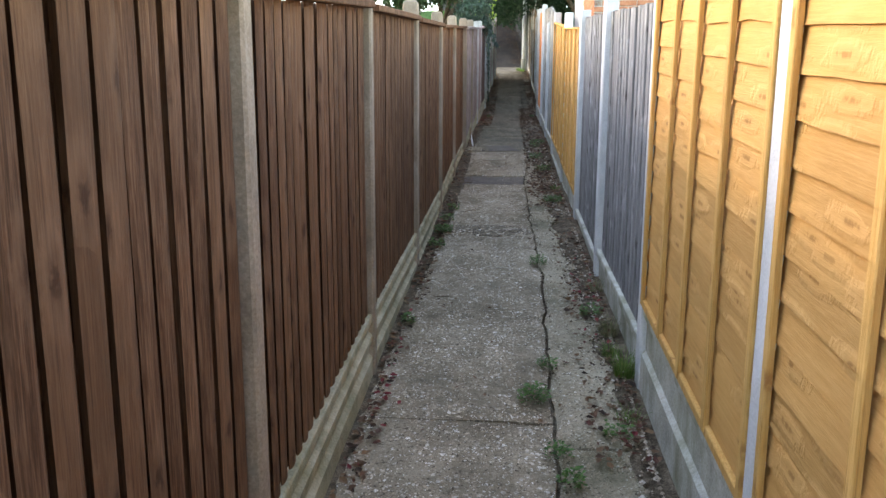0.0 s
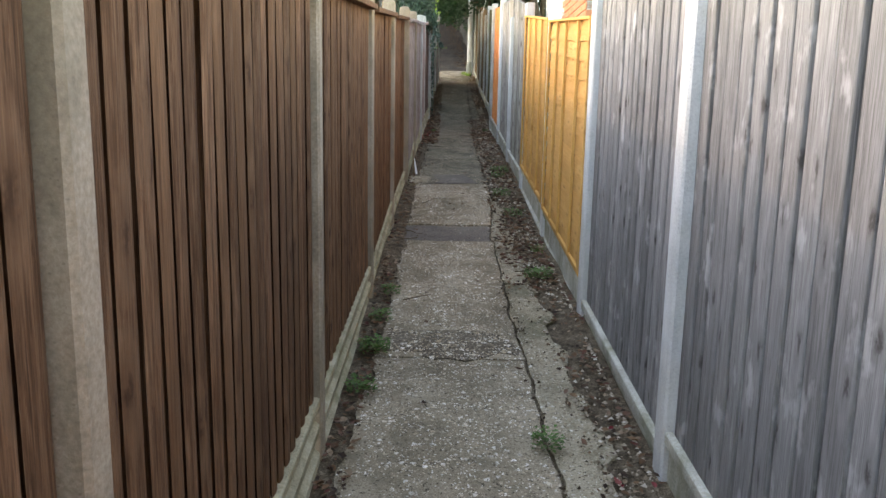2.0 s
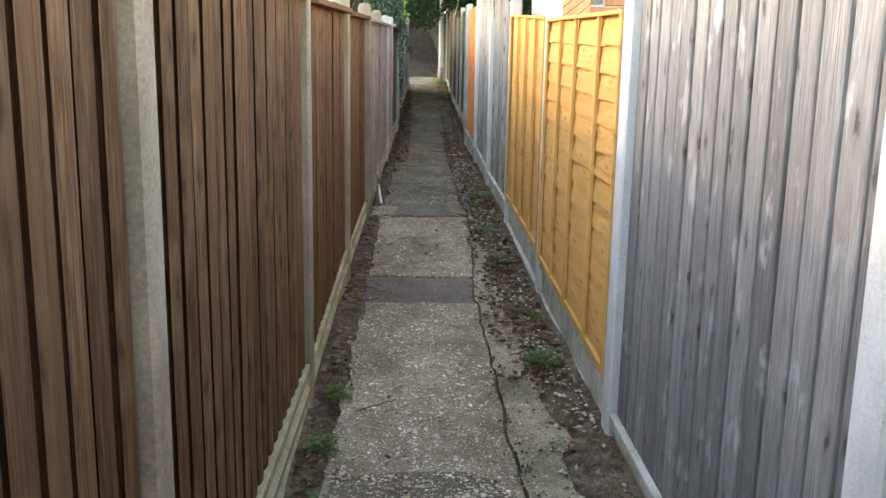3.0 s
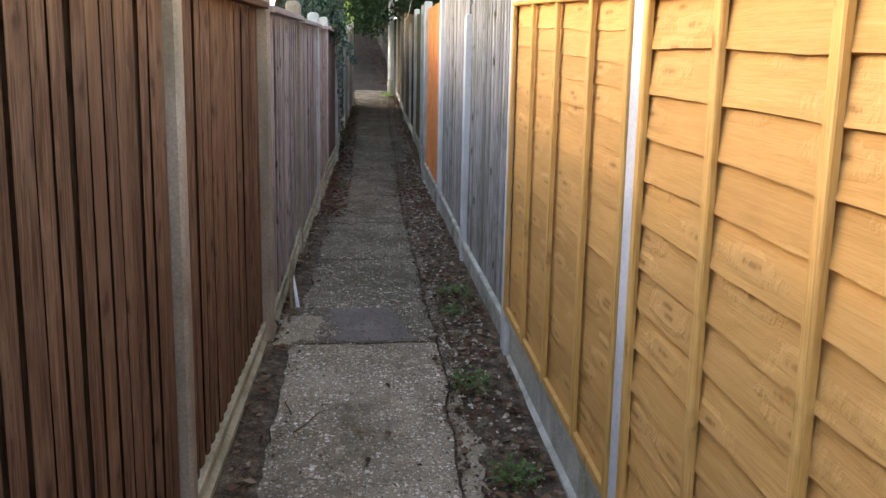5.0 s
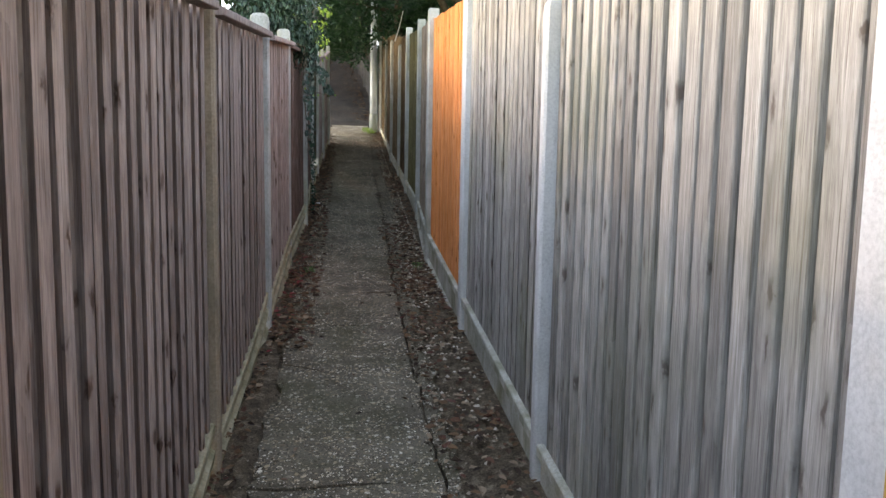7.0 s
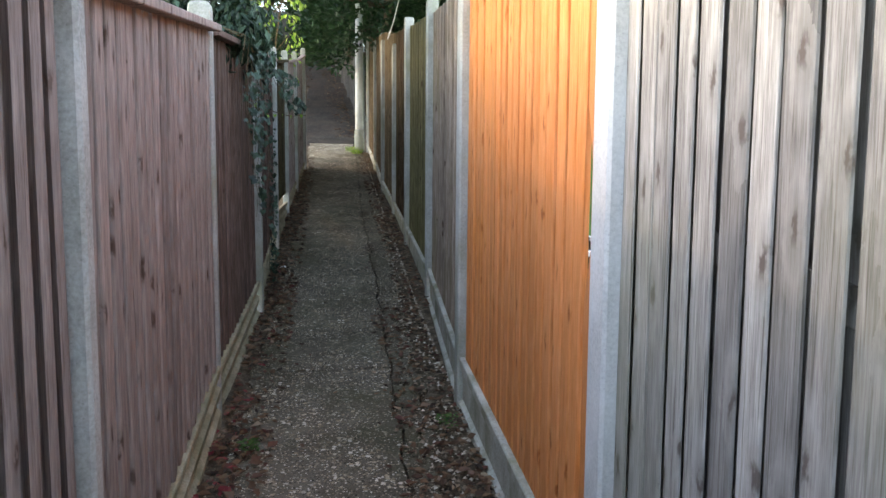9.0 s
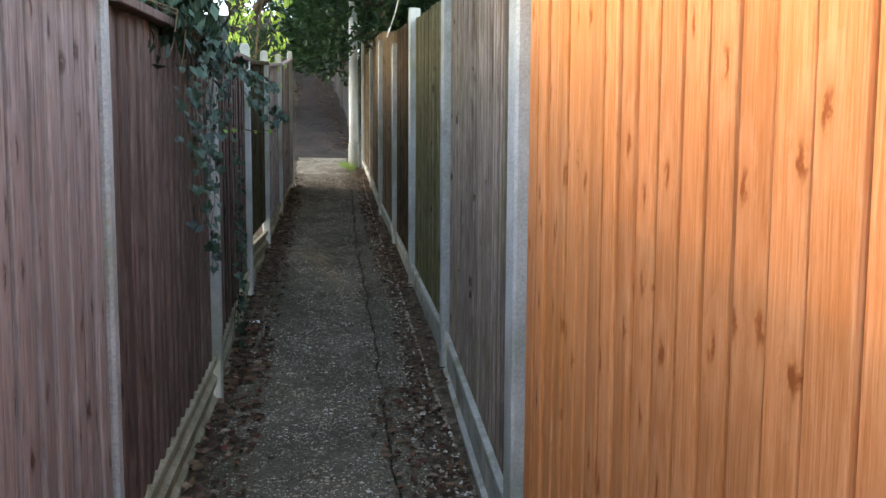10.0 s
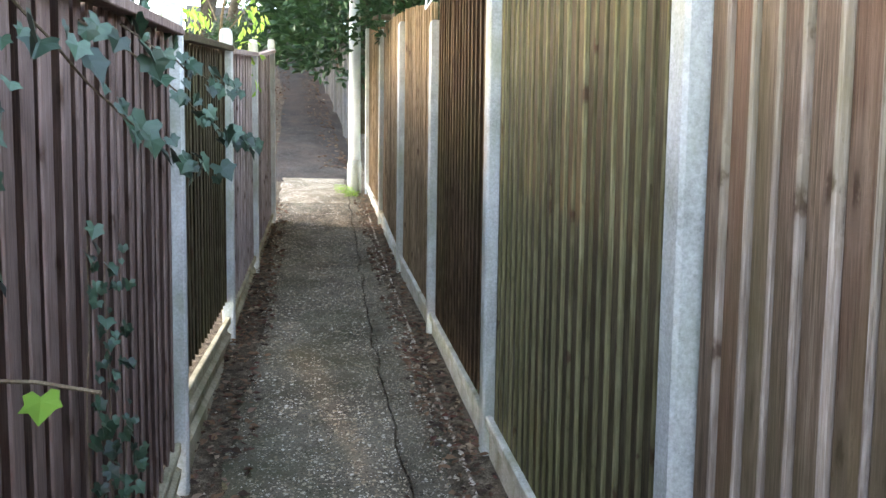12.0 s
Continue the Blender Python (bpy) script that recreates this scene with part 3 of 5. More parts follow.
def warped_board(mat):
    """A board that has sprung away from its neighbour in the middle."""
    verts, faces = [], []
    rings, n = 36, 5
    for s in range(rings):
        t = s / (rings - 1)
        by = -0.078 * max(0.0, math.sin(math.pi * min(1, max(0, (t - 0.43) / 0.29)))) ** 1.2
        for px, py in ((0, -0.059), (-0.02, -0.059), (-0.022, -0.05), (-0.008, 0.052), (0, 0.052)):
            verts.append((px, py + (by if py > 0 else 0.0), t))
    for s in range(rings - 1):
        for i in range(n):
            a, b = s * n + i, s * n + (i + 1) % n
            faces.append((a, a + n, b + n, b))
    last = (rings - 1) * n
    faces += [tuple(range(n)), tuple(last + i for i in range(n - 1, -1, -1))]
    return mesh_of("split_board", verts, faces, mat)


split_board = warped_board(M_ORANGE)


def bar(p0, p1, depth, height, side, bevel=0.004):
    """A straight rail from p0 to p1, its front towards side along x, with softened edges."""
    b = bevel
    prof = [(0, b), (0, height - b), (b, height), (depth - b, height), (depth, height - b), (depth, b), (depth - b, 0), (b, 0)]
    p0, p1 = Vector(p0), Vector(p1)
    return loft([[p + Vector((side * px, 0, pz)) for px, pz in prof] for p in (p0, p1)])


def closeboard_panel(p0, p1, bottom, top, side, shape, mat, label, count=18, capping=True, rng_seed=0, gap_at=None, jitter=0.002, cap_depth=0.05, lean=0.0, group="", vary=0.12, arris=None, rounded=False, inset=0.045):
    """Upright feather-edged boards between two posts. bottom and top: heights at the two ends."""
    rng = random.Random(rng_seed)
    (y0, x0), (y1, x1) = p0, p1
    base = Vector((x0, y0, bottom[0]))
    panel = thing("fence_panel", base, label, "fence panel", group)
    run = y1 - y0
    cut = ((bottom[1] - bottom[0]) / run, (top[1] - top[0]) / run, (top[0] + top[1] - bottom[0] - bottom[1]) / 2)
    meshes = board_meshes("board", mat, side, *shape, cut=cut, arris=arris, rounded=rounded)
    widths = [rng.uniform(1 - vary, 1 + vary) for _ in range(count)]
    unit = (y1 - y0 - 0.10) / sum(widths)
    for i in range(count):
        step = unit * widths[i]
        y = y0 + 0.05 + unit * (sum(widths[:i]) + widths[i] / 2)
        f = (y - y0 - 0.05) / (y1 - y0 - 0.10)
        x = x0 + (x1 - x0) * f - side * (shape[1] + inset)
        zb = bottom[0] + (bottom[1] - bottom[0]) * f - (0.035 if inset > 0.04 else 0.0) + rng.uniform(-0.003, 0.003)
        zt = top[0] + (top[1] - top[0]) * f + rng.uniform(-0.006, 0.006)
        ob = part("board", meshes[rng.randrange(4)], None, panel)
        ob.location = Vector((x + side * rng.uniform(0, jitter * 2), y + rng.uniform(-jitter, jitter), zb)) - base
        ob.scale = (1, rng.uniform(0.99, 1.01) * step / 0.1, zt - zb)
        ob.rotation_euler = (rng.uniform(-0.003, 0.003) + lean * (f if gap_at is None else 1), rng.uniform(-0.003, 0.003), rng.uniform(-0.02, 0.02))
        if gap_at is not None and i == gap_at:
            ob.data = split_board
            ob.scale.y = 0.8
    for h in (0.18, 0.55, 0.88) if gap_at is None else (0.12, 0.36, 0.9):
        za = [bottom[k] + (top[k] - bottom[k]) * h for k in (0, 1)]
        part("rail", bar(Vector((x0 - side * (shape[1] + inset - 0.003), y0 + 0.03, za[0])) - base, Vector((x1 - side * (shape[1] + inset - 0.003), y1 - 0.03, za[1])) - base, 0.05, 0.07, -side), mat, panel)
    if capping:
        part("capping", bar(Vector((x0 - side * (inset + 0.01), y0 + 0.05, top[0] - 0.004)) - base, Vector((x1 - side * (inset + 0.01), y1 - 0.05, top[1] - 0.004)) - base, cap_depth + 0.02, 0.035, side), mat, panel)
    return panel


def lap_panel(p0, p1, bottom, top, side, label, rows=11, battens=3, rng_seed=0, group="", lip=0.019):
    """Overlapping horizontal boards held by upright battens and a frame."""
    rng = random.Random(rng_seed)
    (y0, x0), (y1, x1) = p0, p1
    base = Vector((x0, y0, bottom[0]))
    panel = thing("lap_panel", base, label, "fence panel", group)
    ya, yb = y0 + 0.05, y1 - 0.05
    n = 26
    for r in range(rows):
        bm_sections = []
        lap_seed = rng.uniform(0, 50)
        for i in range(n + 1):
            f = i / n
            y = ya + (yb - ya) * f
            x = x0 + (x1 - x0) * f
            b, t = bottom[0] + (bottom[1] - bottom[0]) * f, top[0] + (top[1] - top[0]) * f
            h = (t - b) / rows
            wave = 0.014 * noise.noise((y * 1.9, lap_seed, 0)) + 0.007 * noise.noise((y * 6.0, lap_seed, 3))
            zb, zt = b + h * r - 0.012 + wave, b + h * (r + 1) + 0.012
            out_low, out_up = lip, 0.004
            fx = x - side * 0.035
            bm_sections.append([Vector((fx + side * o, y, z)) - base for o, z in ((out_low - 0.009, zb), (out_low, zb + 0.002), (out_up + 0.002, zt), (out_up - 0.005, zt))])
        part("lap_board", loft(bm_sections), M_LAP, panel)
    places = [0.012] + [(k + 1) / (battens + 1) + rng.uniform(-0.02, 0.02) for k in range(battens)] + [0.988]
    for f in places:
        y = ya + (yb - ya) * f
        x = x0 + (x1 - x0) * f - side * 0.012
        b, t = bottom[0] + (bottom[1] - bottom[0]) * f, top[0] + (top[1] - top[0]) * f
        w = 0.019
        prof = [(0, -w), (0.015, -w), (0.019, -w + 0.004), (0.019, w - 0.004), (0.015, w), (0, w)]
        kink = rng.uniform(-0.006, 0.006)
        part("batten", loft([[Vector((x + side * px, y + py + kink * math.sin(3 * h), b + (t - b) * h)) - base for px, py in prof] for h in (0, 0.3, 0.6, 1.0)]), M_BATTEN, panel)
    part("capping", bar(Vector((x0 - side * 0.05, ya, top[0])) - base, Vector((x1 - side * 0.05, yb, top[1])) - base, 0.06, 0.02, side), M_BATTEN, panel)
    part("bottom_rail", bar(Vector((x0 - side * 0.02, ya, bottom[0] - 0.012)) - base, Vector((x1 - side * 0.02, yb, bottom[1] - 0.012)) - base, 0.022, 0.04, side), M_BATTEN, panel)
    return panel


def concrete_post(y, x, z0, z1, side, mat, label, width=0.095, depth=0.10, rounded=True, lean=(0, 0), group="concrete fence posts"):
    """A cast post with chamfered edges and a weathered, rounded head; its front face stands at x."""
    c = 0.010
    hw = width / 2
    prof = [(0, -hw + c), (0, hw - c), (-c, hw), (-depth + c, hw), (-depth, hw - c), (-depth, -hw + c), (-depth + c, -hw), (-c, -hw)]
    h = z1 - z0
    levels = [(0, 1, 0), (h * 0.35, 1, 0), (h * 0.7, 1, 0), (h - 0.05, 1, 0)]
    if rounded:
        levels += [(h - 0.022, 0.93, 0), (h - 0.006, 0.72, 0), (h, 0.4, 0)]
    else:
        levels += [(h - 0.004, 1, 0), (h, 0.94, 0)]
    rings = []
    for z, s, _ in levels:
        rings.append([Vector((side * (-depth / 2 + (px + depth / 2) * s) + lean[0] * z, py * s + lean[1] * z, z)) for px, py in prof])
    me = bpy.data.meshes.new("concrete_post")
    bm = loft(rings)
    bmesh.ops.recalc_face_normals(bm, faces=bm.faces)
    bm.to_mesh(me)
    bm.free()
    me.materials.append(mat)
    ob = new("concrete_post", me)
    ob.location = (x, y, z0)
    return tagged(ob, label, "fence post", group)


def gravel_board(p0, p1, top, height, side, mat, label, group="", shrink=0.05, inset=0.012, ribbed=False, warp=0.0):
    """A cast board under a panel: raised rims above and below a recessed face."""
    (y0, x0), (y1, x1) = p0, p1
    base = Vector((x0, y0, top[0] - height))
    h = height
    prof = [(-0.031, -0.18), (0.0, -0.18), (0.0, 0.05), (-0.024, 0.075), (-0.024, h * 0.40), (-0.004, h * 0.46), (0.0, h * 0.60), (-0.024, h * 0.66), (-0.024, h - 0.065), (0.0, h - 0.04), (0.0, h - 0.006), (-0.006, h), (-0.031, h)] if ribbed else [(-0.031, -0.18), (0.0, -0.18), (0.0, 0.04), (-0.022, 0.06), (-0.022, h - 0.07), (0.0, h - 0.05), (0.0, h - 0.006), (-0.006, h), (-0.031, h)]
    rings = []
    for k in range(7):
        f = k / 6
        y = y0 + shrink + (y1 - y0 - 2 * shrink) * f
        x = x0 + (x1 - x0) * f - side * inset
        zt = top[0] + (top[1] - top[0]) * f - height
        wob = 0.004 * noise.noise((y * 2, x, 9)) + warp * f**4
        rings.append([Vector((x + side * px, y, zt + pz + wob)) - base for px, pz in prof])
    bm = loft(rings)
    bmesh.ops.recalc_face_normals(bm, faces=bm.faces)
    me = bpy.data.meshes.new("gravel_board")
    bm.to_mesh(me)
    bm.free()
    me.materials.append(mat)
    ob = new("gravel_board", me)
    ob.location = base
    return tagged(ob, label, "gravel board", group)


part("cement_patch", slab_mesh("cement_patch", 11.62, 12.05, ([11, 13], [-0.68, -0.68]), ([11, 13], [-0.38, -0.42]), M_STRIP, 0.006, 0.07), None, path, "pale cement smear at the path edge")
# the fence on the west side
WEST_BOARD = (0.021, 0.042, 0.008)
FADED_BOARD = (0.044, 0.066, 0.006)
LEFT_GRAVEL = [(-0.15, 0.1), (0.1, 0.35), (0.35, 0.58), (0.58, 0.82), (0.81, 0.985), (0.965, 1.14), (1.12, 1.385), (1.365, 1.56), (1.56, 1.80), (1.76, 2.02), (2.0, 2.30), (2.24, 2.48), (2.46, 2.76), (2.93, 2.97), (2.97, 3.23), (3.21, 3.56)]
for i, (p0, p1) in enumerate(zip(LEFT_POSTS, LEFT_POSTS[1:])):
    tops = [float(np.interp(p[0], *LEFT_TOP)) for p in (p0, p1)]
    gtop = LEFT_GRAVEL[i]
    far = p0[0] > 11
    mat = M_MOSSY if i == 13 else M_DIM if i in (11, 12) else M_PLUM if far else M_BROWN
    words = "dull brown upright closeboard panel shaded by ivy" if i == 11 else "faded purple-brown upright closeboard panel on a concrete base" if far else "dark brown treated upright closeboard fence panel"
    if i == 13:
        words = "green-stained closeboard panel lifted clear of its base"
    bottoms = (gtop[0] + 0.004, gtop[1] + 0.004) if i != 13 else (2.98, 3.09)
    closeboard_panel(p0, p1, bottoms, tops, 1, WEST_BOARD if not far else FADED_BOARD if p0[0] < 15 else (0.008, 0.030, 0.007) if p0[0] < 19 else (0.014, 0.036, 0.012), mat, words, count=20 if p0[0] < 11 else 18, rounded=p0[0] < 15, inset=0.02 if p0[0] < 10 else -0.005 if p0[0] < 17 else 0.024, rng_seed=100 + i, group="closeboard panels, west side")
    gravel_board(p0, p1, gtop, 0.30, 1, M_GRAVEL_L, "ribbed mossy concrete gravel board below the fence", "gravel boards, west side", inset=0.0 if p0[0] < 10 else -0.02 if p0[0] < 17 else 0.005, ribbed=True, warp=0.07 if i in (8, 9) else 0.0)
for i, (y, x) in enumerate(LEFT_POSTS):
    top = float(np.interp(y, *LEFT_TOP)) + 0.155
    z0 = ground(y) - 0.15
    concrete_post(y, x + (0.01 if y < 10 else 0.035 if y < 17 else 0.012 if y < 18 else 0.02), z0, top, 1, M_POST_L if y < 14 else M_POST_M, "tan concrete fence post with a rounded head" if y < 14 else "grey weathered concrete fence post with a rounded head", width=0.078 if y < 10 else 0.066 if y < 18 else 0.055, depth=0.12 if y < 18 else 0.085)

SLOTS = {"grey": (0.005, 0.024, 0.006), "weathered": (0.010, 0.030, 0.009), "orange": (0.0035, 0.022, 0.005), "mossy": (0.011, 0.032, 0.010), "dark": (0.024, 0.034, 0.018), "tan": (0.009, 0.026, 0.008), "russet": (0.006, 0.034, 0.016), "smooth": (0.0125, 0.022, 0.003)}
# the fence on the east side: each bay with its own kind of panel
MATS = {"grey": M_GREY, "weathered": M_GREYGREEN, "orange": M_ORANGE, "mossy": M_MOSSY, "dark": M_DARKWOOD, "tan": M_TAN, "russet": M_RUSSET}
WORDS = {
    "lap": "new golden overlap panel with upright battens",
    "grey": "silver-grey weathered closeboard panel with pale scuffs",
    "weathered": "grey-brown weathered closeboard panel with narrow boards",
    "orange": "bright orange stained closeboard panel with a split board",
    "russet": "brown closeboard fence panel with pale streaks",
    "mossy": "green-tinged brown closeboard fence panel",
    "dark": "dark brown closeboard fence panel in shade",
    "tan": "tan sunlit closeboard fence panel",
}
# kind, heights of the gravel board's top at both ends, heights of the panel's top at both ends
RIGHT_BAYS = [
    ("lap", (0.0, 0.22), (1.6, 1.75)), ("lap", (0.22, 0.45), (1.78, 2.0)), ("lap", (0.45, 0.68), (2.02, 2.25)), ("lap", (0.70, 0.92), (2.27, 2.5)),
    ("grey", (0.72, 0.90), (2.48, 2.68)), ("grey", (0.81, 0.99), (2.69, 2.90)), ("lap", (1.12, 1.36), (2.80, 3.03)), ("lap", (1.40, 1.64), (3.06, 3.34)),
    ("weathered", (1.58, 1.78), (3.45, 3.88)), ("weathered", (1.80, 2.05), (3.88, 4.12)), ("orange", (2.05, 2.30), (4.1, 4.35)), ("russet", (2.30, 2.52), (4.4, 4.68)),
    ("mossy", (2.52, 2.76), (4.7, 4.95)), ("dark", (2.76, 2.97), (4.98, 5.22)), ("tan", (2.97, 3.25), (5.24, 5.56)), ("tan", (3.25, 3.62), (5.56, 5.82)), ("tan", (3.62, 3.95), (5.82, 6.1)),
]
for i, ((p0, p1), (kind, gtop, ptop)) in enumerate(zip(zip(RIGHT_POSTS, RIGHT_POSTS[1:]), RIGHT_BAYS)):
    bottoms = (gtop[0] + 0.005, gtop[1] + 0.005)
    if kind == "lap":
        lap_panel(p0, p1, (gtop[0] + 0.014, gtop[1] + 0.014), ptop, -1, WORDS[kind], rows=17 if i == 7 else 13, battens=3, rng_seed=300 + i, group="overlap panels", lip=0.014 if i == 7 else 0.025 if i == 6 else 0.020)
    else:
        n = {"grey": 15, "weathered": 20, "orange": 21, "russet": 23, "mossy": 22}.get(kind, 18)
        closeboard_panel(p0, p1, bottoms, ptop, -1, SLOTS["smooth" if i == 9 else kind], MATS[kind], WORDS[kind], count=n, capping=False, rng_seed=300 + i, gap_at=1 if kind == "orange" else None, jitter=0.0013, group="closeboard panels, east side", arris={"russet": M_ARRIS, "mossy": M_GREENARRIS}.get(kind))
    gravel_board(p0, p1, gtop, 0.30, -1, M_GRAVEL_R, "pale concrete gravel board with a recessed face", "gravel boards, east side")
RIGHT_POST_TOP = [1.75, 1.9, 2.15, 2.4, 2.62, 2.85, 2.97, 3.23, 3.5, 3.62, 4.22, 4.45, 4.8, 5.05, 5.10, 5.45, 5.78, 6.12]
for i, (y, x) in enumerate(RIGHT_POSTS):
    slim = abs(y - 13.4) < 0.1 or y > 23
    concrete_post(y, x + (0.004 if y < 18.5 else 0.0), ground(y) - 0.1, RIGHT_POST_TOP[i], -1, M_POST_R if y < 16 else M_POST_M, "slim short concrete fence post" if slim else "pale grey concrete fence post", width=0.065 if slim else 0.118 if y < 18.5 else 0.085, rounded=slim)


# ---- beyond the alley: far fences, lamp post, brick outhouse ----
far_line = [(30.3, 0.66), (32.6, 0.58), (34.9, 0.47), (37.2, 0.34), (39.5, 0.2), (41.8, 0.04), (44.2, -0.12)]
for i, (p0, p1) in enumerate(zip(far_line, far_line[1:])):
    z = [ground(p[0]) + 0.06 for p in (p0, p1)]
    closeboard_panel(p0, p1, z, [z[0] + 1.68, z[1] + 1.62], -1, (0.012, 0.026), M_FARGREY, "far grey closeboard panel beside the climbing path", count=15, capping=False, rng_seed=500 + i, group="far fence panels")
for i, (y, x) in enumerate(far_line):
    concrete_post(y, x - 0.015, ground(y) - 0.1, ground(y) + 1.66, -1, M_FARGREY, "far grey wooden fence post", group="far fence posts")


def cross_fence(x0, x1, y, height):
    """A grey boarded fence that closes the top of the climb."""
    z = ground(y)
    fence = thing("end_fence", (x0, y, z), "grey boarded fence closing the top of the path", "fence")
    n = int((x1 - x0) / 0.15)
    for i in range(n):
        rng = random.Random(900 + i)
        w = 0.148
        bm = loft([[Vector((0.15 * i + a * w, b, h * (height + rng.uniform(-0.01, 0.01)))) for a, b in ((0, 0), (1, 0.004), (1, 0.02), (0, 0.02))] for h in (0, 0.5, 1)])
        part("board", bm, M_FARGREY, fence)
    for h in (0.35, 1.3):
        part("rail", loft([[Vector((xx, 0.02 + b, h + c)) for b, c in ((0.002, 0), (0.052, 0), (0.052, 0.08), (0.002, 0.08))] for xx in (0, 0.15 * n)]), M_FARGREY, fence)
    return fence


cross_fence(-4.2, 0.0, 44.6, 1.7)

lamp = thing("lamp_post", (0.56, 28.75, ground(28.75) - 0.03), "pale blue-grey painted steel street lamp column with a wider base", "lamp post")
part("base", loft([[Vector((0.098 * s * math.cos(a), 0.098 * s * math.sin(a), z)) for a in [2 * math.pi * k / 20 for k in range(20)]] for z, s in ((0, 1), (0.42, 1), (0.46, 0.9), (0.47, 0.8))]), M_POST_M, lamp, "stained wider base section", True)
part("column", loft([[Vector((r * math.cos(a), r * math.sin(a), z)) for a in [2 * math.pi * k / 20 for k in range(20)]] for z, r in ((0.45, 0.085), (1.5, 0.083), (3.0, 0.076), (5.2, 0.066))]), M_POLE, lamp, "", True)
part("access_door", loft([[Vector((-0.099 + o, 0.035 * a, 0.14 + 0.22 * b)) for a, b in ((-1, 0), (1, 0), (1, 1), (-1, 1))] for o in (0.02, -0.004)]), M_POST_M, lamp)

OUT_X, OUT_Y, OUT_Z = 1.08, 10.0, 4.3
outhouse = thing("brick_outhouse", (OUT_X, OUT_Y, 1.2), "orange-red brick outhouse showing above the fence", "outbuilding")
part("wall", loft([[Vector((x, y, z)) for x, y in ((0.02, 0.02), (2.4, 0.02), (2.4, 3.0), (0.02, 3.0))] for z in (-0.1, OUT_Z - 1.2)]), M_MORTAR, outhouse)
part("roof", loft([[Vector((x, y, z)) for x, z in ((-0.12, 3.1), (1.2, 4.0), (2.55, 3.1), (1.2, 4.12))] for y in (-0.15, 3.15)]), M_TILE, outhouse)
brick_me = bpy.data.meshes.new("brick")
bmk = loft([[Vector((a, b, z)) for a, b in ((0, 0), (0.215, 0), (0.215, 0.1), (0, 0.1))] for z in (0, 0.065)])
bmesh.ops.bevel(bmk, geom=bmk.edges[:], offset=0.004, segments=1, affect="EDGES")
bmk.to_mesh(brick_me)
bmk.free()
brick_me.materials.append(M_BRICK)
for r in range(15):
    for c in range(10):
        ob = part("brick", brick_me, None, outhouse)
        ob.location = (0.01 + 0.225 * c + (0.11 if r % 2 else 0), 0.008, 1.95 + 0.075 * r)
    for c in range(6):
        ob = part("brick", brick_me, None, outhouse)
        ob.location = (0.11, 0.02 + 0.225 * c + (0 if r % 2 else 0.11), 1.95 + 0.075 * r)
        ob.rotation_euler = (0, 0, math.pi / 2)

trough = thing("garden_trough", (1.3, 17.6, ground(17.6)), "tall black plastic garden tub with a pale rim", "planter")
part("tub", loft([[Vector((sx * s, sy * s, z)) for sx, sy in ((-0.3, -0.5), (0.3, -0.5), (0.3, 0.5), (-0.3, 0.5))] for z, s in ((0, 0.85), (0.9, 1.0), (0.9, 0.93), (0.05, 0.8))]), M_BLACK, trough)
part("rim", loft([[Vector((sx * s, sy * s, z)) for sx, sy in ((-0.3, -0.5), (0.3, -0.5), (0.3, 0.5), (-0.3, 0.5))] for z, s in ((0.904, 1.04), (0.93, 1.04), (0.93, 0.9), (0.904, 0.9))]), M_WHITE, trough, "pale rim")

cable = thing("cable", (0.76, 23.5, 5.12), "thin white cable looped over the fence top", "cable")
part("wire", tube([(0, 0.02, 0.14), (-0.05, -0.25, -0.02), (-0.06, -0.6, -0.04), (-0.03, -1.0, 0.08), (0.0, -1.35, 0.26)], 0.006, 5), M_CABLE, cable)


plank = thing("broken_plank", (-0.64, 12.15, ground(12.15)), "pale splintered end of a broken plank", "plank")
part("splinter", loft([[Vector((0.0, 0.25, 0.16)), Vector((0.02, 0.25, 0.16)), Vector((0.02, 0.25, 0.30)), Vector((0.0, 0.25, 0.30))], [Vector((0.01, 0.05, 0.06)), Vector((0.03, 0.05, 0.06)), Vector((0.03, 0.05, 0.17)), Vector((0.01, 0.05, 0.17))], [Vector((0.03, -0.06, 0.0)), Vector((0.045, -0.06, 0.0)), Vector((0.045, -0.06, 0.03)), Vector((0.03, -0.06, 0.03))]]), M_TAN, plank)
part("shard", loft([[Vector((0.05, 0.1, 0.0)), Vector((0.075, 0.1, 0.0)), Vector((0.06, 0.11, 0.02))], [Vector((0.03, 0.16, 0.12)), Vector((0.05, 0.16, 0.12)), Vector((0.04, 0.17, 0.13))], [Vector((0.025, 0.2, 0.2)), Vector((0.03, 0.2, 0.2)), Vector((0.028, 0.205, 0.2))]]), M_WHITE, plank, "freshly split pale shard")


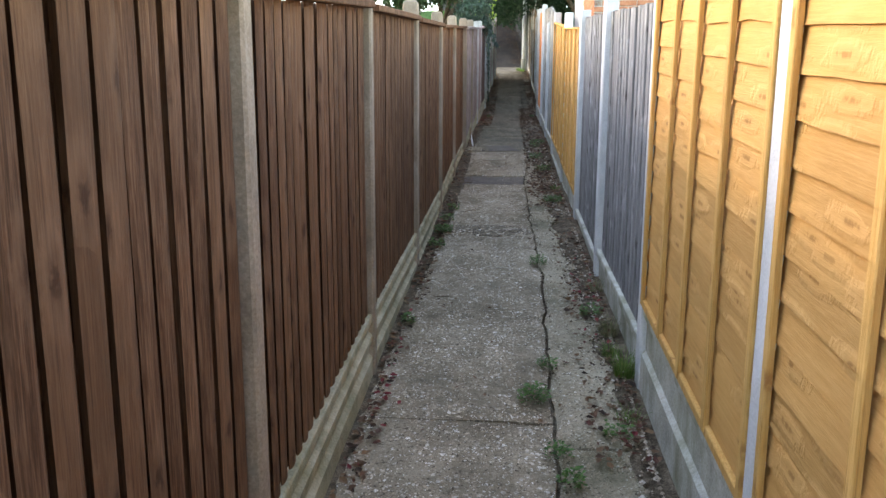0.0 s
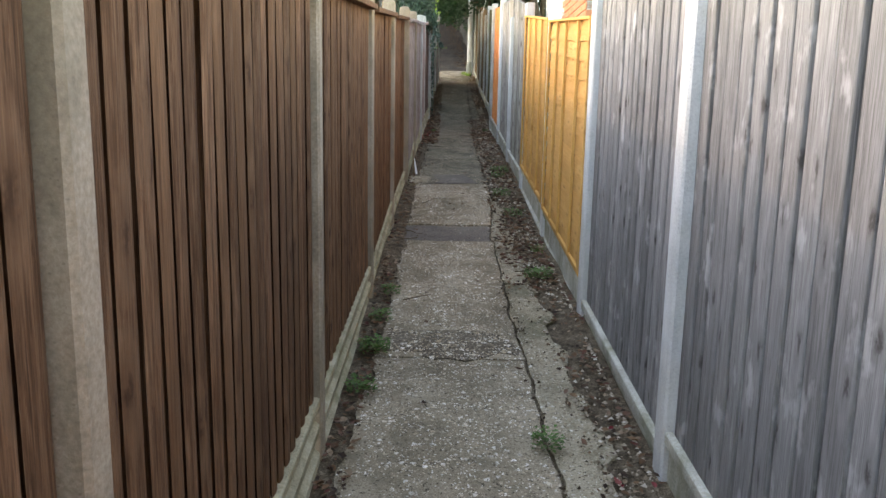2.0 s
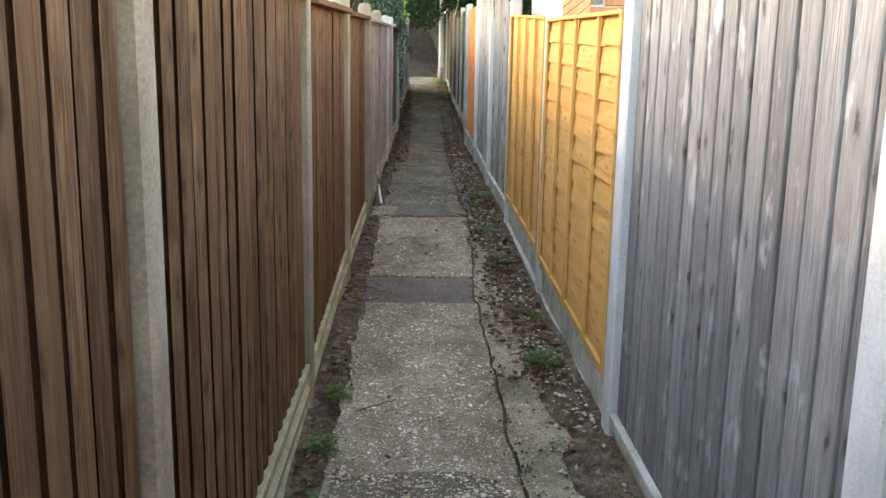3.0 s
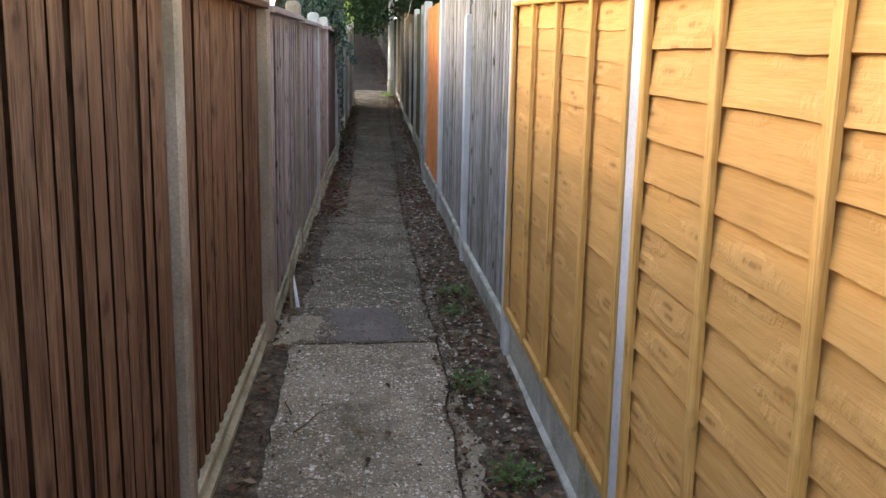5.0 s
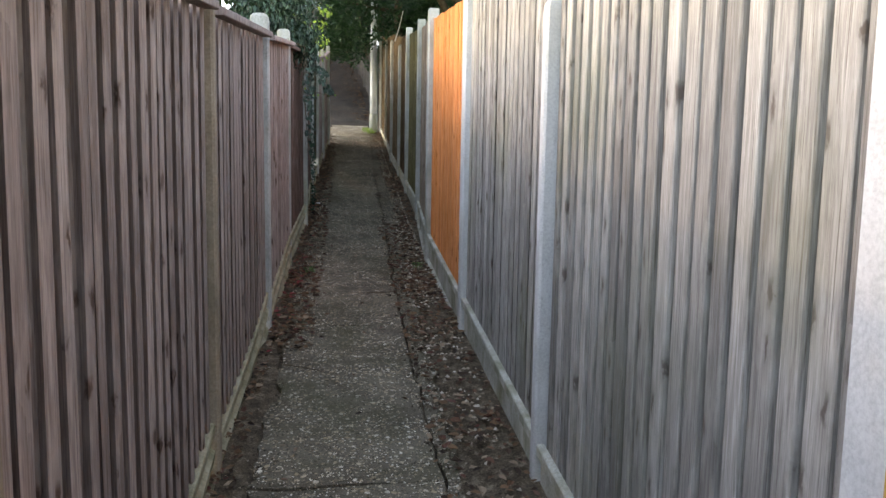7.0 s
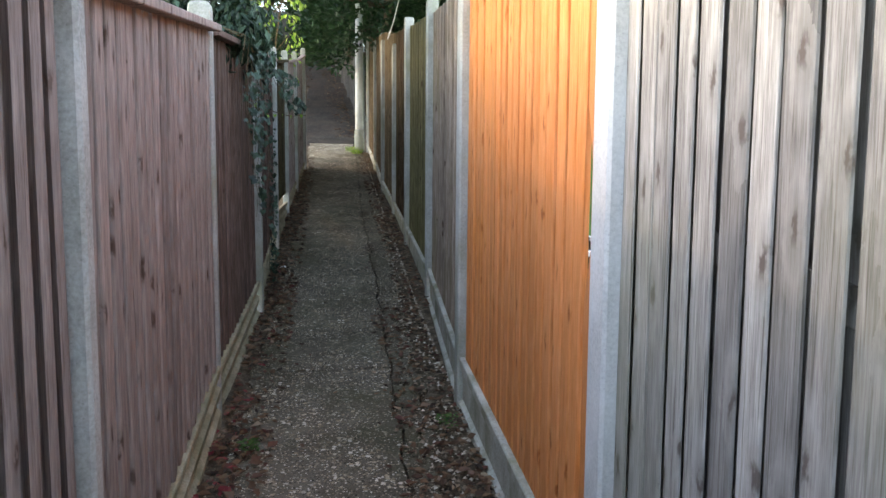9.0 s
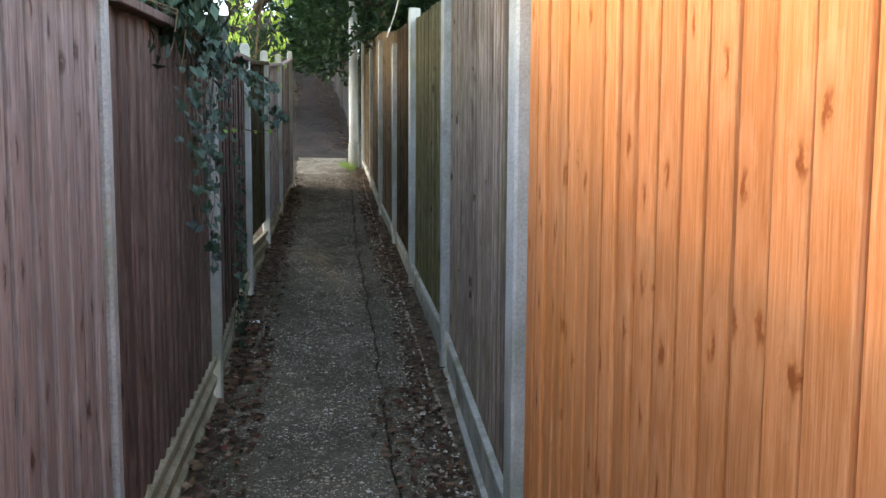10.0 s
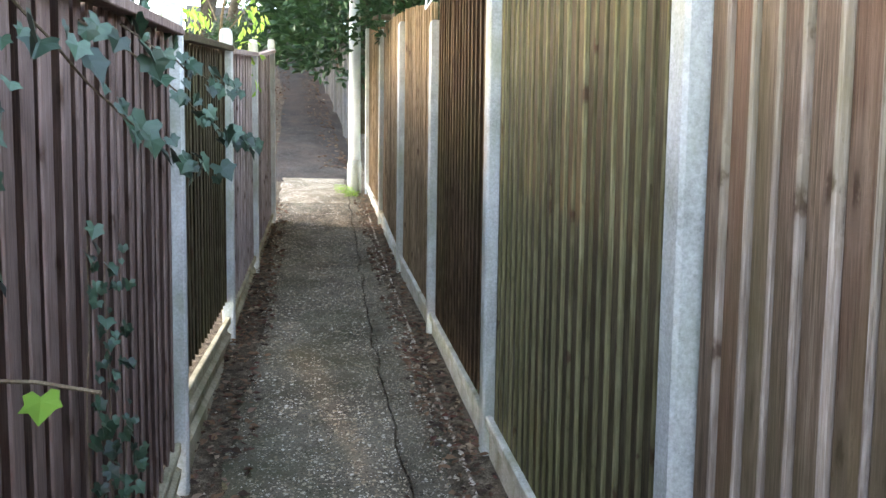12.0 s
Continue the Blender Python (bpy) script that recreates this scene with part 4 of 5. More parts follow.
# ---- foliage ----
def leaf_cloud(centres, count, size, rng, flat=0.0):
    """Loose leaf blades round clump centres (x, y, z, radius): verts and faces."""
    verts, faces = [], []
    total = sum(c[3] ** 2 for c in centres)
    for cx, cy, cz, r in centres:
        for _ in range(max(4, int(count * r * r / total))):
            d = Vector((rng.gauss(0, 1), rng.gauss(0, 1), rng.gauss(0, 1))).normalized() * r * rng.uniform(0.35, 1.08) ** 0.6
            p = Vector((cx, cy, cz)) + Vector((d.x, d.y, d.z * 0.85))
            out = (d.normalized() + Vector((rng.uniform(-0.8, 0.8), rng.uniform(-0.8, 0.8), rng.uniform(-0.4, 0.9)))).normalized()
            a = out.cross(Vector((0, 0, 1)) + Vector((rng.uniform(-1, 1), rng.uniform(-1, 1), 0)) * 0.7).normalized()
            b = out.cross(a)
            s = size * rng.uniform(0.6, 1.3)
            k = len(verts)
            fold = out * s * 0.12
            verts += [p - b * s * 0.6, p + a * s * 0.3 + fold, p + b * s * 0.6, p - a * s * 0.3 + fold]
            faces += [(k, k + 1, k + 2), (k, k + 2, k + 3)]
    return verts, faces


def clumps(centre, radii, n, r, rng):
    out = []
    for _ in range(n):
        d = Vector((rng.gauss(0, 1), rng.gauss(0, 1), rng.gauss(0, 1))).normalized() * rng.uniform(0.45, 1.0)
        out.append((centre[0] + d.x * radii[0], centre[1] + d.y * radii[1], centre[2] + d.z * radii[2], r * rng.uniform(0.6, 1.25)))
    return out


def broadleaf_tree(x, y, height, crown_r, label, seed, leaves=9000, low=0.35, leaf=0.11, group="background trees", lean=(0, 0)):
    """A tapered trunk, forking limbs, and a crown of leaf clumps."""
    rng = random.Random(seed)
    z = ground(y) - 0.1
    tree = thing("tree", (x, y, z), label, "tree", group)
    trunk_top = height * 0.6
    tr = 0.05 + height * 0.018
    pts = [(rng.uniform(-0.05, 0.05) * k + lean[0] * k / 5, rng.uniform(-0.05, 0.05) * k + lean[1] * k / 5, trunk_top * k / 5) for k in range(6)]
    part("trunk", tube(pts, [tr * (1.25 if k == 0 else 1 - 0.13 * k) for k in range(6)], 9), M_BARK, tree, "", True)
    c = (lean[0] * 1.2, lean[1] * 1.2, height * (low + 1) / 2)
    half = height * (1 - low) / 2
    cl = clumps(c, (crown_r * 0.8, crown_r * 0.8, half * 0.85), 26, crown_r * 0.38, rng)
    for k in range(7):
        t = cl[k]
        a = pts[2 + k % 4]
        mid = (a[0] * 0.5 + t[0] * 0.5, a[1] * 0.5 + t[1] * 0.5, a[2] * 0.4 + t[2] * 0.6)
        part("limb", tube([a, mid, t[:3]], [tr * 0.5, tr * 0.3, tr * 0.08], 6), M_BARK, tree, "", True)
    v, f = leaf_cloud(cl, leaves, leaf, rng)
    tagged(part("crown", mesh_of("crown", v, f, M_TREE), None, tree), kind="stuff")
    return tree


broadleaf_tree(-3.0, 20.4, 5.8, 1.8, "dark broadleaf garden tree close behind the fence", 21, 24000, 0.36, 0.1)
broadleaf_tree(-2.6, 22.3, 7.6, 2.9, "tall broadleaf tree spreading over the alley", 22, 42000, 0.42, 0.11, lean=(1.6, 0.3))
broadleaf_tree(2.9, 24.5, 7.8, 2.6, "tall broadleaf tree spreading over the alley", 23, 30000, 0.55, 0.12, lean=(-1.2, 0.0))
broadleaf_tree(-2.8, 35.0, 8.0, 3.0, "tall dark tree arching over the climbing path", 24, 16000, 0.5, 0.15, lean=(1.4, 0.2))
broadleaf_tree(2.6, 38.0, 8.0, 3.0, "tall dark tree arching over the climbing path", 25, 16000, 0.45, 0.15, lean=(-1.4, 0.2))
broadleaf_tree(0.9, 34.2, 7.4, 2.4, "tall dark tree arching over the climbing path", 27, 14000, 0.55, 0.14, lean=(-0.8, 0.2))
broadleaf_tree(-2.8, 42.0, 8.0, 3.0, "tall dark tree arching over the climbing path", 26, 16000, 0.45, 0.15, lean=(1.3, 0.2))
# the four at negative y are unseen, added to block sky behind the start
for k, (x, y, h, r) in enumerate([(-6.5, 33, 8, 3.0), (-9.0, 46, 9, 4.0), (1.9, 48.5, 8, 3.2), (-1.0, 51, 9, 3.0), (5.5, 42, 8, 3.2), (4.6, 34, 7, 2.6), (6.5, 52, 9, 4.0), (8.5, 25, 7, 2.6), (-0.2, 47.2, 5.5, 1.9), (-4.5, -9, 9, 3.6), (1.5, -11, 9, 3.6), (6.5, -8, 9, 3.4), (-9, -6, 8, 3.2)]):
    broadleaf_tree(x, y, h, r, "tall dark woodland tree, beyond the fences or added unseen behind the start", 40 + k, 11000, 0.12, 0.19)


def conifer(x, y, height, r, seed, label):
    """A dense evergreen with drooping sprays, its skirt hanging over the fence."""
    rng = random.Random(seed)
    z = ground(y)
    tree = thing("conifer", (x, y, z - 0.1), label, "conifer", "evergreens over the fence")
    part("trunk", tube([(0, 0, 0), (0.05, 0, height * 0.5), (0, 0.05, height * 0.95)], [0.16, 0.1, 0.03], 8), M_BARK, tree, "", True)
    verts, faces = [], []
    for _ in range(7000):
        h = rng.uniform(0.36, 1.0)
        a = rng.uniform(0, 2 * math.pi)
        lump = 1 + 0.22 * noise.noise((math.cos(a) * 1.7, math.sin(a) * 1.7, h * 5))
        reach = r * lump * min(1.0, (1.06 - h) * 2.2) * rng.uniform(0.72, 1.03)
        p = Vector((reach * math.cos(a), reach * math.sin(a), h * height - rng.uniform(0, 0.15)))
        out = Vector((math.cos(a), math.sin(a), rng.uniform(-0.5, 0.7))).normalized()
        for _ in range(5):
            d = (out + Vector((rng.uniform(-0.8, 0.8), rng.uniform(-0.8, 0.8), rng.uniform(-0.7, 0.5)))).normalized()
            side = d.cross(Vector((rng.uniform(-1, 1), rng.uniform(-1, 1), 1))).normalized()
            s = rng.uniform(0.07, 0.16)
            k = len(verts)
            verts += [p, p + d * s * 0.5 + side * s * 0.2, p + d * s, p + d * s * 0.5 - side * s * 0.2]
            faces += [(k, k + 1, k + 2), (k, k + 2, k + 3)]
    tagged(part("crown", mesh_of("crown", verts, faces, M_CONIFER), None, tree), kind="stuff")
    for k in range(6):
        a = k * 1.05
        part("limb", tube([(0, 0, height * (0.3 + 0.08 * k)), (r * 0.7 * math.cos(a), r * 0.7 * math.sin(a), height * (0.33 + 0.08 * k))], [0.05, 0.015], 6), M_BARK, tree, "", True)
    return tree


conifer(1.05, 27.9, 5.6, 1.65, 71, "dense dark green conifer overhanging the fence")
conifer(0.95, 33.0, 4.8, 1.3, 72, "dense dark green conifer overhanging the fence")
conifer(2.6, 28.2, 4.8, 1.3, 73, "dense dark green conifer behind the tan fence")

hedge_c = []
hr = random.Random(5)
for k in range(34):
    y = 31.0 + 0.4 * k
    hedge_c.append((-1.75 - 0.02 * k + hr.uniform(-0.2, 0.2), y, ground(y) + hr.uniform(0.3, 1.3), 0.55))
hv, hf = leaf_cloud(hedge_c, 9000, 0.09, hr)
tagged(new("hedge", mesh_of("hedge", hv, hf, M_TREE)), "dark rough hedge along the climbing path", "hedge", kind="stuff")


def ivy_leaf_mesh(seed, mat):
    """A five-lobed leaf, one metre across, folded along its midrib."""
    rng = random.Random(seed)
    rim = [(0.0, -0.06), (0.22, -0.28), (0.46, -0.20), (0.42, 0.06), (0.58, 0.26), (0.33, 0.34), (0.0, 0.72), (-0.33, 0.34), (-0.58, 0.26), (-0.42, 0.06), (-0.46, -0.20), (-0.22, -0.28)]
    verts = [(0, 0.08, 0.0)]
    for x, y in rim:
        verts.append((x * rng.uniform(0.9, 1.1), y * rng.uniform(0.92, 1.08), 0.22 * abs(x) - 0.18 * y * y + rng.uniform(-0.02, 0.02)))
    faces = [(0, 1 + i, 1 + (i + 1) % 12) for i in range(12)]
    return mesh_of("ivy_leaf", verts, faces, mat)


IVY = [ivy_leaf_mesh(k, M_IVY) for k in range(3)]
IVY_YOUNG = [ivy_leaf_mesh(9 + k, M_YOUNG) for k in range(2)]


def ivy_plant(strands, label, seed, leaf_every=0.05, size=0.07, meshes=IVY, doubled=1):
    """Trailing stems, each a polyline, with single leaves held out from them."""
    rng = random.Random(seed)
    base = Vector(strands[0][0])
    plant = thing("ivy", base, label, "ivy")
    for s in strands:
        pts = [Vector(p) for p in s]
        fine = []
        for a, b in zip(pts, pts[1:]):
            n = max(2, int((b - a).length / 0.05))
            for k in range(n):
                w = 0.012 * noise.noise_vector(((a + (b - a) * k / n) * 7))
                fine.append(a + (b - a) * k / n + w)
        fine.append(pts[-1])
        part("stem", tube([p - base for p in fine], [0.0034 - 0.002 * k / len(fine) for k in range(len(fine))], 5), M_TWIG, plant)
        step = max(1, int(leaf_every / 0.05))
        for p in [q for q in fine[::step] for _ in range(doubled)]:
            ob = part("leaf", meshes[rng.randrange(len(meshes))], None, plant)
            sz = size * rng.uniform(0.5, 1.35)
            away = Vector((rng.uniform(0.2, 1.0), rng.uniform(-1.0, 0.3), rng.uniform(-0.1, 0.8)))
            down = Vector((rng.uniform(-0.5, 0.5), rng.uniform(-0.7, 0.7), -1))
            zax = away.normalized()
            yax = (down - down.dot(zax) * zax).normalized()
            xax = yax.cross(zax)
            rot = Matrix((xax, yax, zax)).transposed().to_4x4()
            off = Vector((rng.uniform(0.0, 0.05), rng.uniform(-0.05, 0.05), rng.uniform(-0.05, 0.03)))
            ob.matrix_basis = Matrix.Translation(p - base + off) @ rot @ Matrix.Diagonal((sz, sz, sz, 1))
    return plant


def fence_top(y):
    return float(np.interp(y, *LEFT_TOP))


def fence_face(y):
    return float(np.interp(y, [p[0] for p in LEFT_POSTS], [p[1] for p in LEFT_POSTS])) + 0.03


ir = random.Random(31)
strands = []
for k in range(15):
    y = 18.2 + 0.085 * k + ir.uniform(-0.05, 0.05)
    drop = [0.5, 0.9, 1.2, 0.7, 1.3, 0.9, 1.4, 0.6, 0.8, 1.15, 0.5, 0.4, 0.55, 0.35, 0.3][k]
    s = [(fence_face(y) - 0.12, y, fence_top(y) + 0.1), (fence_face(y) + 0.06, y + 0.02, fence_top(y) + 0.04)]
    z = fence_top(y)
    d = 0.0
    yy = y
    while d < drop * 0.75:
        d += 0.16
        yy += ir.uniform(-0.06, 0.1)
        s.append((fence_face(yy) + 0.025 + ir.uniform(0, 0.03), yy, z - d))
    strands.append(s)
ivy_plant(strands[:8], "dark ivy trailing down over the brown fence", 51, 0.05, 0.045)
ivy_plant(strands[8:], "dark ivy trailing down over the brown fence", 52, 0.05, 0.044)
# a shoot that arches out over the path, and thin stems on the boards below
ivy_plant(
    [
        [(-0.63, 19.15, 4.30), (-0.52, 19.5, 4.16), (-0.46, 19.9, 4.02), (-0.42, 20.3, 3.95), (-0.40, 20.7, 3.93)],
        [(-0.62, 20.2, 4.28), (-0.50, 20.6, 4.2), (-0.42, 21.3, 4.1), (-0.36, 22.1, 4.1)],
        [(-0.62, 20.6, 4.35), (-0.5, 21.2, 4.3), (-0.44, 22.0, 4.38)],
    ],
    "ivy shoots arching out from the fence top", 53, 0.05, 0.062,
)
ivy_plant(
    [
        [(fence_face(20.0), 20.0, 2.45), (fence_face(20.05), 20.02, 2.9), (fence_face(20.0), 20.0, 3.3), (fence_face(20.0), 20.05, 3.75)],
        [(fence_face(20.25), 20.25, 2.5), (fence_face(20.25), 20.22, 3.0), (fence_face(20.2), 20.2, 3.35), (fence_face(20.2), 20.2, 3.7)],
        [(fence_face(20.2), 20.2, 2.42), (fence_face(20.3), 20.3, 2.8), (fence_face(20.35), 20.38, 3.2)],
    ],
    "small-leaved ivy climbing the fence boards", 54, 0.05, 0.036, doubled=3,
)
ivy_plant([[(-0.60, 19.2, 3.816), (-0.47, 19.03, 3.79), (-0.37, 18.9, 3.745), (-0.31, 18.83, 3.73), (-0.21, 18.78, 3.73)]], "bright green young ivy shoot held out over the path", 55, 0.1, 0.03, IVY_YOUNG)

br = random.Random(61)
bush = [(br.uniform(-1.25, -0.62), y, fence_top(y) + br.uniform(-0.15, 0.75), br.uniform(0.16, 0.3)) for y in [18.2 + 0.037 * k for k in range(36)]]
bush += [(br.uniform(-1.0, -0.55), y, fence_top(y) + br.uniform(-0.1, 0.25), br.uniform(0.12, 0.2)) for y in [18.2 + 0.08 * k for k in range(18)]]
bush += [(br.uniform(-0.85, -0.62), y, fence_top(y) + br.uniform(-0.02, 0.1), br.uniform(0.05, 0.09)) for y in [20.2 + 0.2 * k for k in range(12)]]
bv, bf = leaf_cloud(bush, 7500, 0.058, br)
tagged(new("ivy_bush", mesh_of("ivy_bush", bv, bf, M_IVY)), "thick dark ivy heaped along the fence top", "ivy", kind="stuff")
shrub = thing("shrub", (-1.0, 25.2, ground(25.2)), "yellow-green sapling rising behind the fence", "shrub")
part("stem", tube([(0, 0, 0), (0.05, 0.1, 1.2), (0.15, 0.0, 2.3), (0.25, 0.1, 3.0)], [0.03, 0.022, 0.014, 0.006], 6), M_TWIG, shrub, "", True)
for k in range(7):
    a = k * 2.1
    part("branch", tube([(0.1, 0.05, 1.5 + 0.2 * k), (0.1 + 0.3 * math.cos(a), 0.05 + 0.4 * math.sin(a), 1.85 + 0.2 * k)], [0.009, 0.003], 5), M_TWIG, shrub)
yv, yf = leaf_cloud([(0.1 + 0.35 * math.cos(k * 2.1) * br.uniform(0.6, 1.2), 0.05 + 0.5 * math.sin(k * 2.1), 1.7 + 0.1 * k, 0.17) for k in range(15)], 420, 0.075, br)
tagged(part("crown", mesh_of("crown", yv, yf, M_YOUNG), None, shrub), kind="stuff")


# ---- litter, weeds and loose stones ----
def scatter_leaves(name, label, spots, mat, size, seed):
    """Curled dead leaves lying on the ground; spots: (x, y)."""
    rng = random.Random(seed)
    verts, faces = [], []
    for x, y in spots:
        z = ground(y) + 0.008 + 0.012 * rng.random()
        a = rng.uniform(0, 6.28)
        s = size * rng.uniform(0.5, 1.35)
        ux, uy = math.cos(a), math.sin(a)
        tilt = rng.uniform(-0.25, 0.25)
        k = len(verts)
        pts = [(-0.6, 0, 0.12), (-0.2, 0.32, 0.25), (0.25, 0.28, 0.2), (0.65, 0, 0.18), (0.25, -0.28, 0.22), (-0.2, -0.3, 0.2), (0, 0, 0)]
        for px, py, pz in pts:
            px, py = px * s * rng.uniform(0.85, 1.15), py * s * rng.uniform(0.7, 1.2)
            verts.append((x + ux * px - uy * py, y + uy * px + ux * py, z + pz * s * rng.uniform(0.4, 1.6) + tilt * py + 0.13 * (uy * px + ux * py)))
        faces += [(k + 6, k + i, k + (i + 1) % 6) for i in range(6)]
    return tagged(new(name, mesh_of(name, verts, faces, mat)), label, "leaves", kind="stuff")


lr = random.Random(81)


def strip(n, y0, y1, inner, outer, clump=0.5):
    out = []
    while len(out) < n:
        y = lr.uniform(y0, y1)
        if noise.noise((y * 1.7, inner, 2)) + lr.uniform(-0.6, 0.9) < clump - 0.5:
            continue
        f = lr.random() ** 1.3
        out.append((outer + (inner - outer) * f, y))
    return out


scatter_leaves("fallen_leaves", "brown dead leaves lying along the foot of the fence", strip(1900, 8.0, 19.5, 0.26, 0.66), M_LITTER, 0.04, 1)
scatter_leaves("fallen_leaves", "brown dead leaves lying along the foot of the fence", strip(480, 3.0, 8.2, 0.42, 0.70), M_LITTER, 0.034, 2)
scatter_leaves("fallen_leaves", "brown dead leaves lying along the foot of the fence", strip(1000, 19.5, 28.5, 0.52, 0.78), M_LITTER, 0.04, 3)
scatter_leaves("fallen_leaves", "brown dead leaves gathered below the brown fence", strip(700, 2.0, 15.0, -0.58, -0.70), M_LITTER, 0.036, 4)
scatter_leaves("fallen_leaves", "brown dead leaves gathered below the brown fence", strip(1700, 15.0, 28.0, -0.34, -0.62), M_LITTER, 0.042, 5)
scatter_leaves("fallen_leaves", "dead leaves banked beside the climbing path", [(float(np.interp(y, [30, 44], [0.45, -0.22])) + lr.uniform(-0.35, 0.12), y) for y in [lr.uniform(30.2, 44) for _ in range(1500)]], M_LITTER, 0.06, 6)
scatter_leaves("fallen_leaves", "dead leaves along the foot of the hedge", [(lr.uniform(-1.4, -0.6), lr.uniform(30.2, 44)) for _ in range(600)], M_LITTER, 0.06, 7)
scatter_leaves("fallen_leaves", "a few dead leaves strewn over the path", [(lr.uniform(-0.5, 0.4), lr.uniform(2.5, 28)) for _ in range(130)], M_LITTER, 0.03, 8)
scatter_leaves("red_leaves", "fallen dark red leaves beside the path", [(lr.gauss(0.6, 0.05), lr.gauss(5.1, 0.5)) for _ in range(26)] + [(lr.gauss(-0.58, 0.05), lr.gauss(16.6, 0.8)) for _ in range(60)] + [(lr.gauss(-0.62, 0.03), lr.gauss(3.7, 0.4)) for _ in range(22)], M_REDLEAF, 0.04, 9)

chips_v, chips_f = [], []
cr = random.Random(91)
for q in range(17000):
    y = cr.uniform(2.2, 28.0)
    x = cr.uniform(-0.6, 0.64) if q < 5500 else min(0.67, float(np.interp(y, *RIGHT_EDGE)) + cr.uniform(-0.06, 0.26))
    if noise.noise((x * 3, y * 1.3, 7)) < cr.uniform(-0.5, 0.45):
        continue
    s = (cr.uniform(0.003, 0.008) if q < 5500 else cr.uniform(0.004, 0.016)) * (1.4 if abs(y - 7.05) < 0.25 else 1)
    z = ground(y) + 0.002
    k = len(chips_v)
    chips_v += [(x + s * cr.uniform(-1.3, -0.6), y + s * cr.uniform(-0.4, 0.4), z), (x + s * cr.uniform(-0.3, 0.4), y - s * cr.uniform(0.6, 1.2), z), (x + s * cr.uniform(0.6, 1.3), y + s * cr.uniform(-0.3, 0.3), z), (x + s * cr.uniform(-0.3, 0.3), y + s * cr.uniform(0.6, 1.2), z), (x, y, z + s * cr.uniform(0.6, 1.1))]
    chips_f += [(k, k + 1, k + 4), (k + 1, k + 2, k + 4), (k + 2, k + 3, k + 4), (k + 3, k, k + 4)]
tagged(new("stone_chips", mesh_of("stone_chips", chips_v, chips_f, M_CHIP)), "pale loose stone chips on the path", "gravel", kind="stuff")


crumb_v, crumb_f = [], []
kr = random.Random(97)
for k in range(5200):
    y = kr.uniform(2.2, 28.0)
    right = kr.random() < 0.6
    edge = float(np.interp(y, *(RIGHT_EDGE if right else LEFT_EDGE)))
    x = edge + kr.gauss(0.0, 0.06)
    if k % 4 == 0:
        x = float(np.interp(y, *SEAM)) + kr.gauss(0.02, 0.03)
    if x > 0.66 or x < -0.69 or noise.noise((x * 2, y * 1.9, 17)) < kr.uniform(-0.7, 0.3):
        continue
    s = kr.uniform(0.003, 0.012)
    z = ground(y) - 0.004
    k = len(crumb_v)
    crumb_v += [(x - s * kr.uniform(0.6, 1.2), y, z), (x, y - s * kr.uniform(0.6, 1.2), z), (x + s * kr.uniform(0.6, 1.2), y, z), (x, y + s * kr.uniform(0.6, 1.2), z), (x + s * 0.2, y, z + s * kr.uniform(0.7, 1.3))]
    crumb_f += [(k, k + 1, k + 4), (k + 1, k + 2, k + 4), (k + 2, k + 3, k + 4), (k + 3, k, k + 4)]
tagged(new("soil_crumbs", mesh_of("soil_crumbs", crumb_v, crumb_f, M_CRUMB)), "dark soil crumbs spilling over the path edges", "soil", kind="stuff")


def grass_tuft(x, y, blades, height, mat, label, seed, spread=0.06):
    rng = random.Random(seed)
    verts, faces = [], []
    for _ in range(blades):
        a = rng.uniform(0, 6.28)
        r = spread * rng.random() ** 0.5
        bx, by = r * math.cos(a), r * math.sin(a)
        h = height * rng.uniform(0.45, 1.1)
        lean = rng.uniform(0.2, 0.9) * h
        w = rng.uniform(0.0015, 0.0035)
        a2 = a + rng.uniform(-0.8, 0.8)
        k = len(verts)
        for t in (0, 0.5, 0.85, 1.0):
            cx, cy, cz = bx + lean * t * t * math.cos(a2), by + lean * t * t * math.sin(a2), h * (t - 0.25 * t * t)
            ww = w * (1 - t * 0.85)
            verts += [(cx - ww * math.sin(a2), cy + ww * math.cos(a2), cz), (cx + ww * math.sin(a2), cy - ww * math.cos(a2), cz)]
        for q in range(3):
            faces.append((k + 2 * q, k + 2 * q + 1, k + 2 * q + 3, k + 2 * q + 2))
    ob = new("grass_tuft", mesh_of("grass_tuft", verts, faces, mat))
    ob.location = (x, y, ground(y) - 0.004)
    return tagged(ob, label, "grass", "weeds along the path", "stuff")


def weed(x, y, leaves, r, label, seed, mat=None):
    rng = random.Random(seed)
    v, f = [], []
    for _ in range(leaves):
        a, d = rng.uniform(0, 6.28), r * rng.random() ** 0.6
        p = Vector((d * math.cos(a), d * math.sin(a), rng.uniform(0.008, 0.05 + r * 0.35)))
        u = Vector((math.cos(a), math.sin(a), rng.uniform(-0.2, 0.6))).normalized()
        side = u.cross(Vector((0, 0, 1))).normalized()
        s = rng.uniform(0.012, 0.028)
        k = len(v)
        v += [p, p + u * s * 0.5 + side * s * 0.45 + Vector((0, 0, 0.004)), p + u * s, p + u * s * 0.5 - side * s * 0.45 + Vector((0, 0, 0.004))]
        f += [(k, k + 1, k + 2), (k, k + 2, k + 3)]
    ob = new("weed", mesh_of("weed", v, f, mat or M_WEED))
    ob.location = (x, y, ground(y) - 0.004)
    return tagged(ob, label, "weed", "weeds along the path", "stuff")


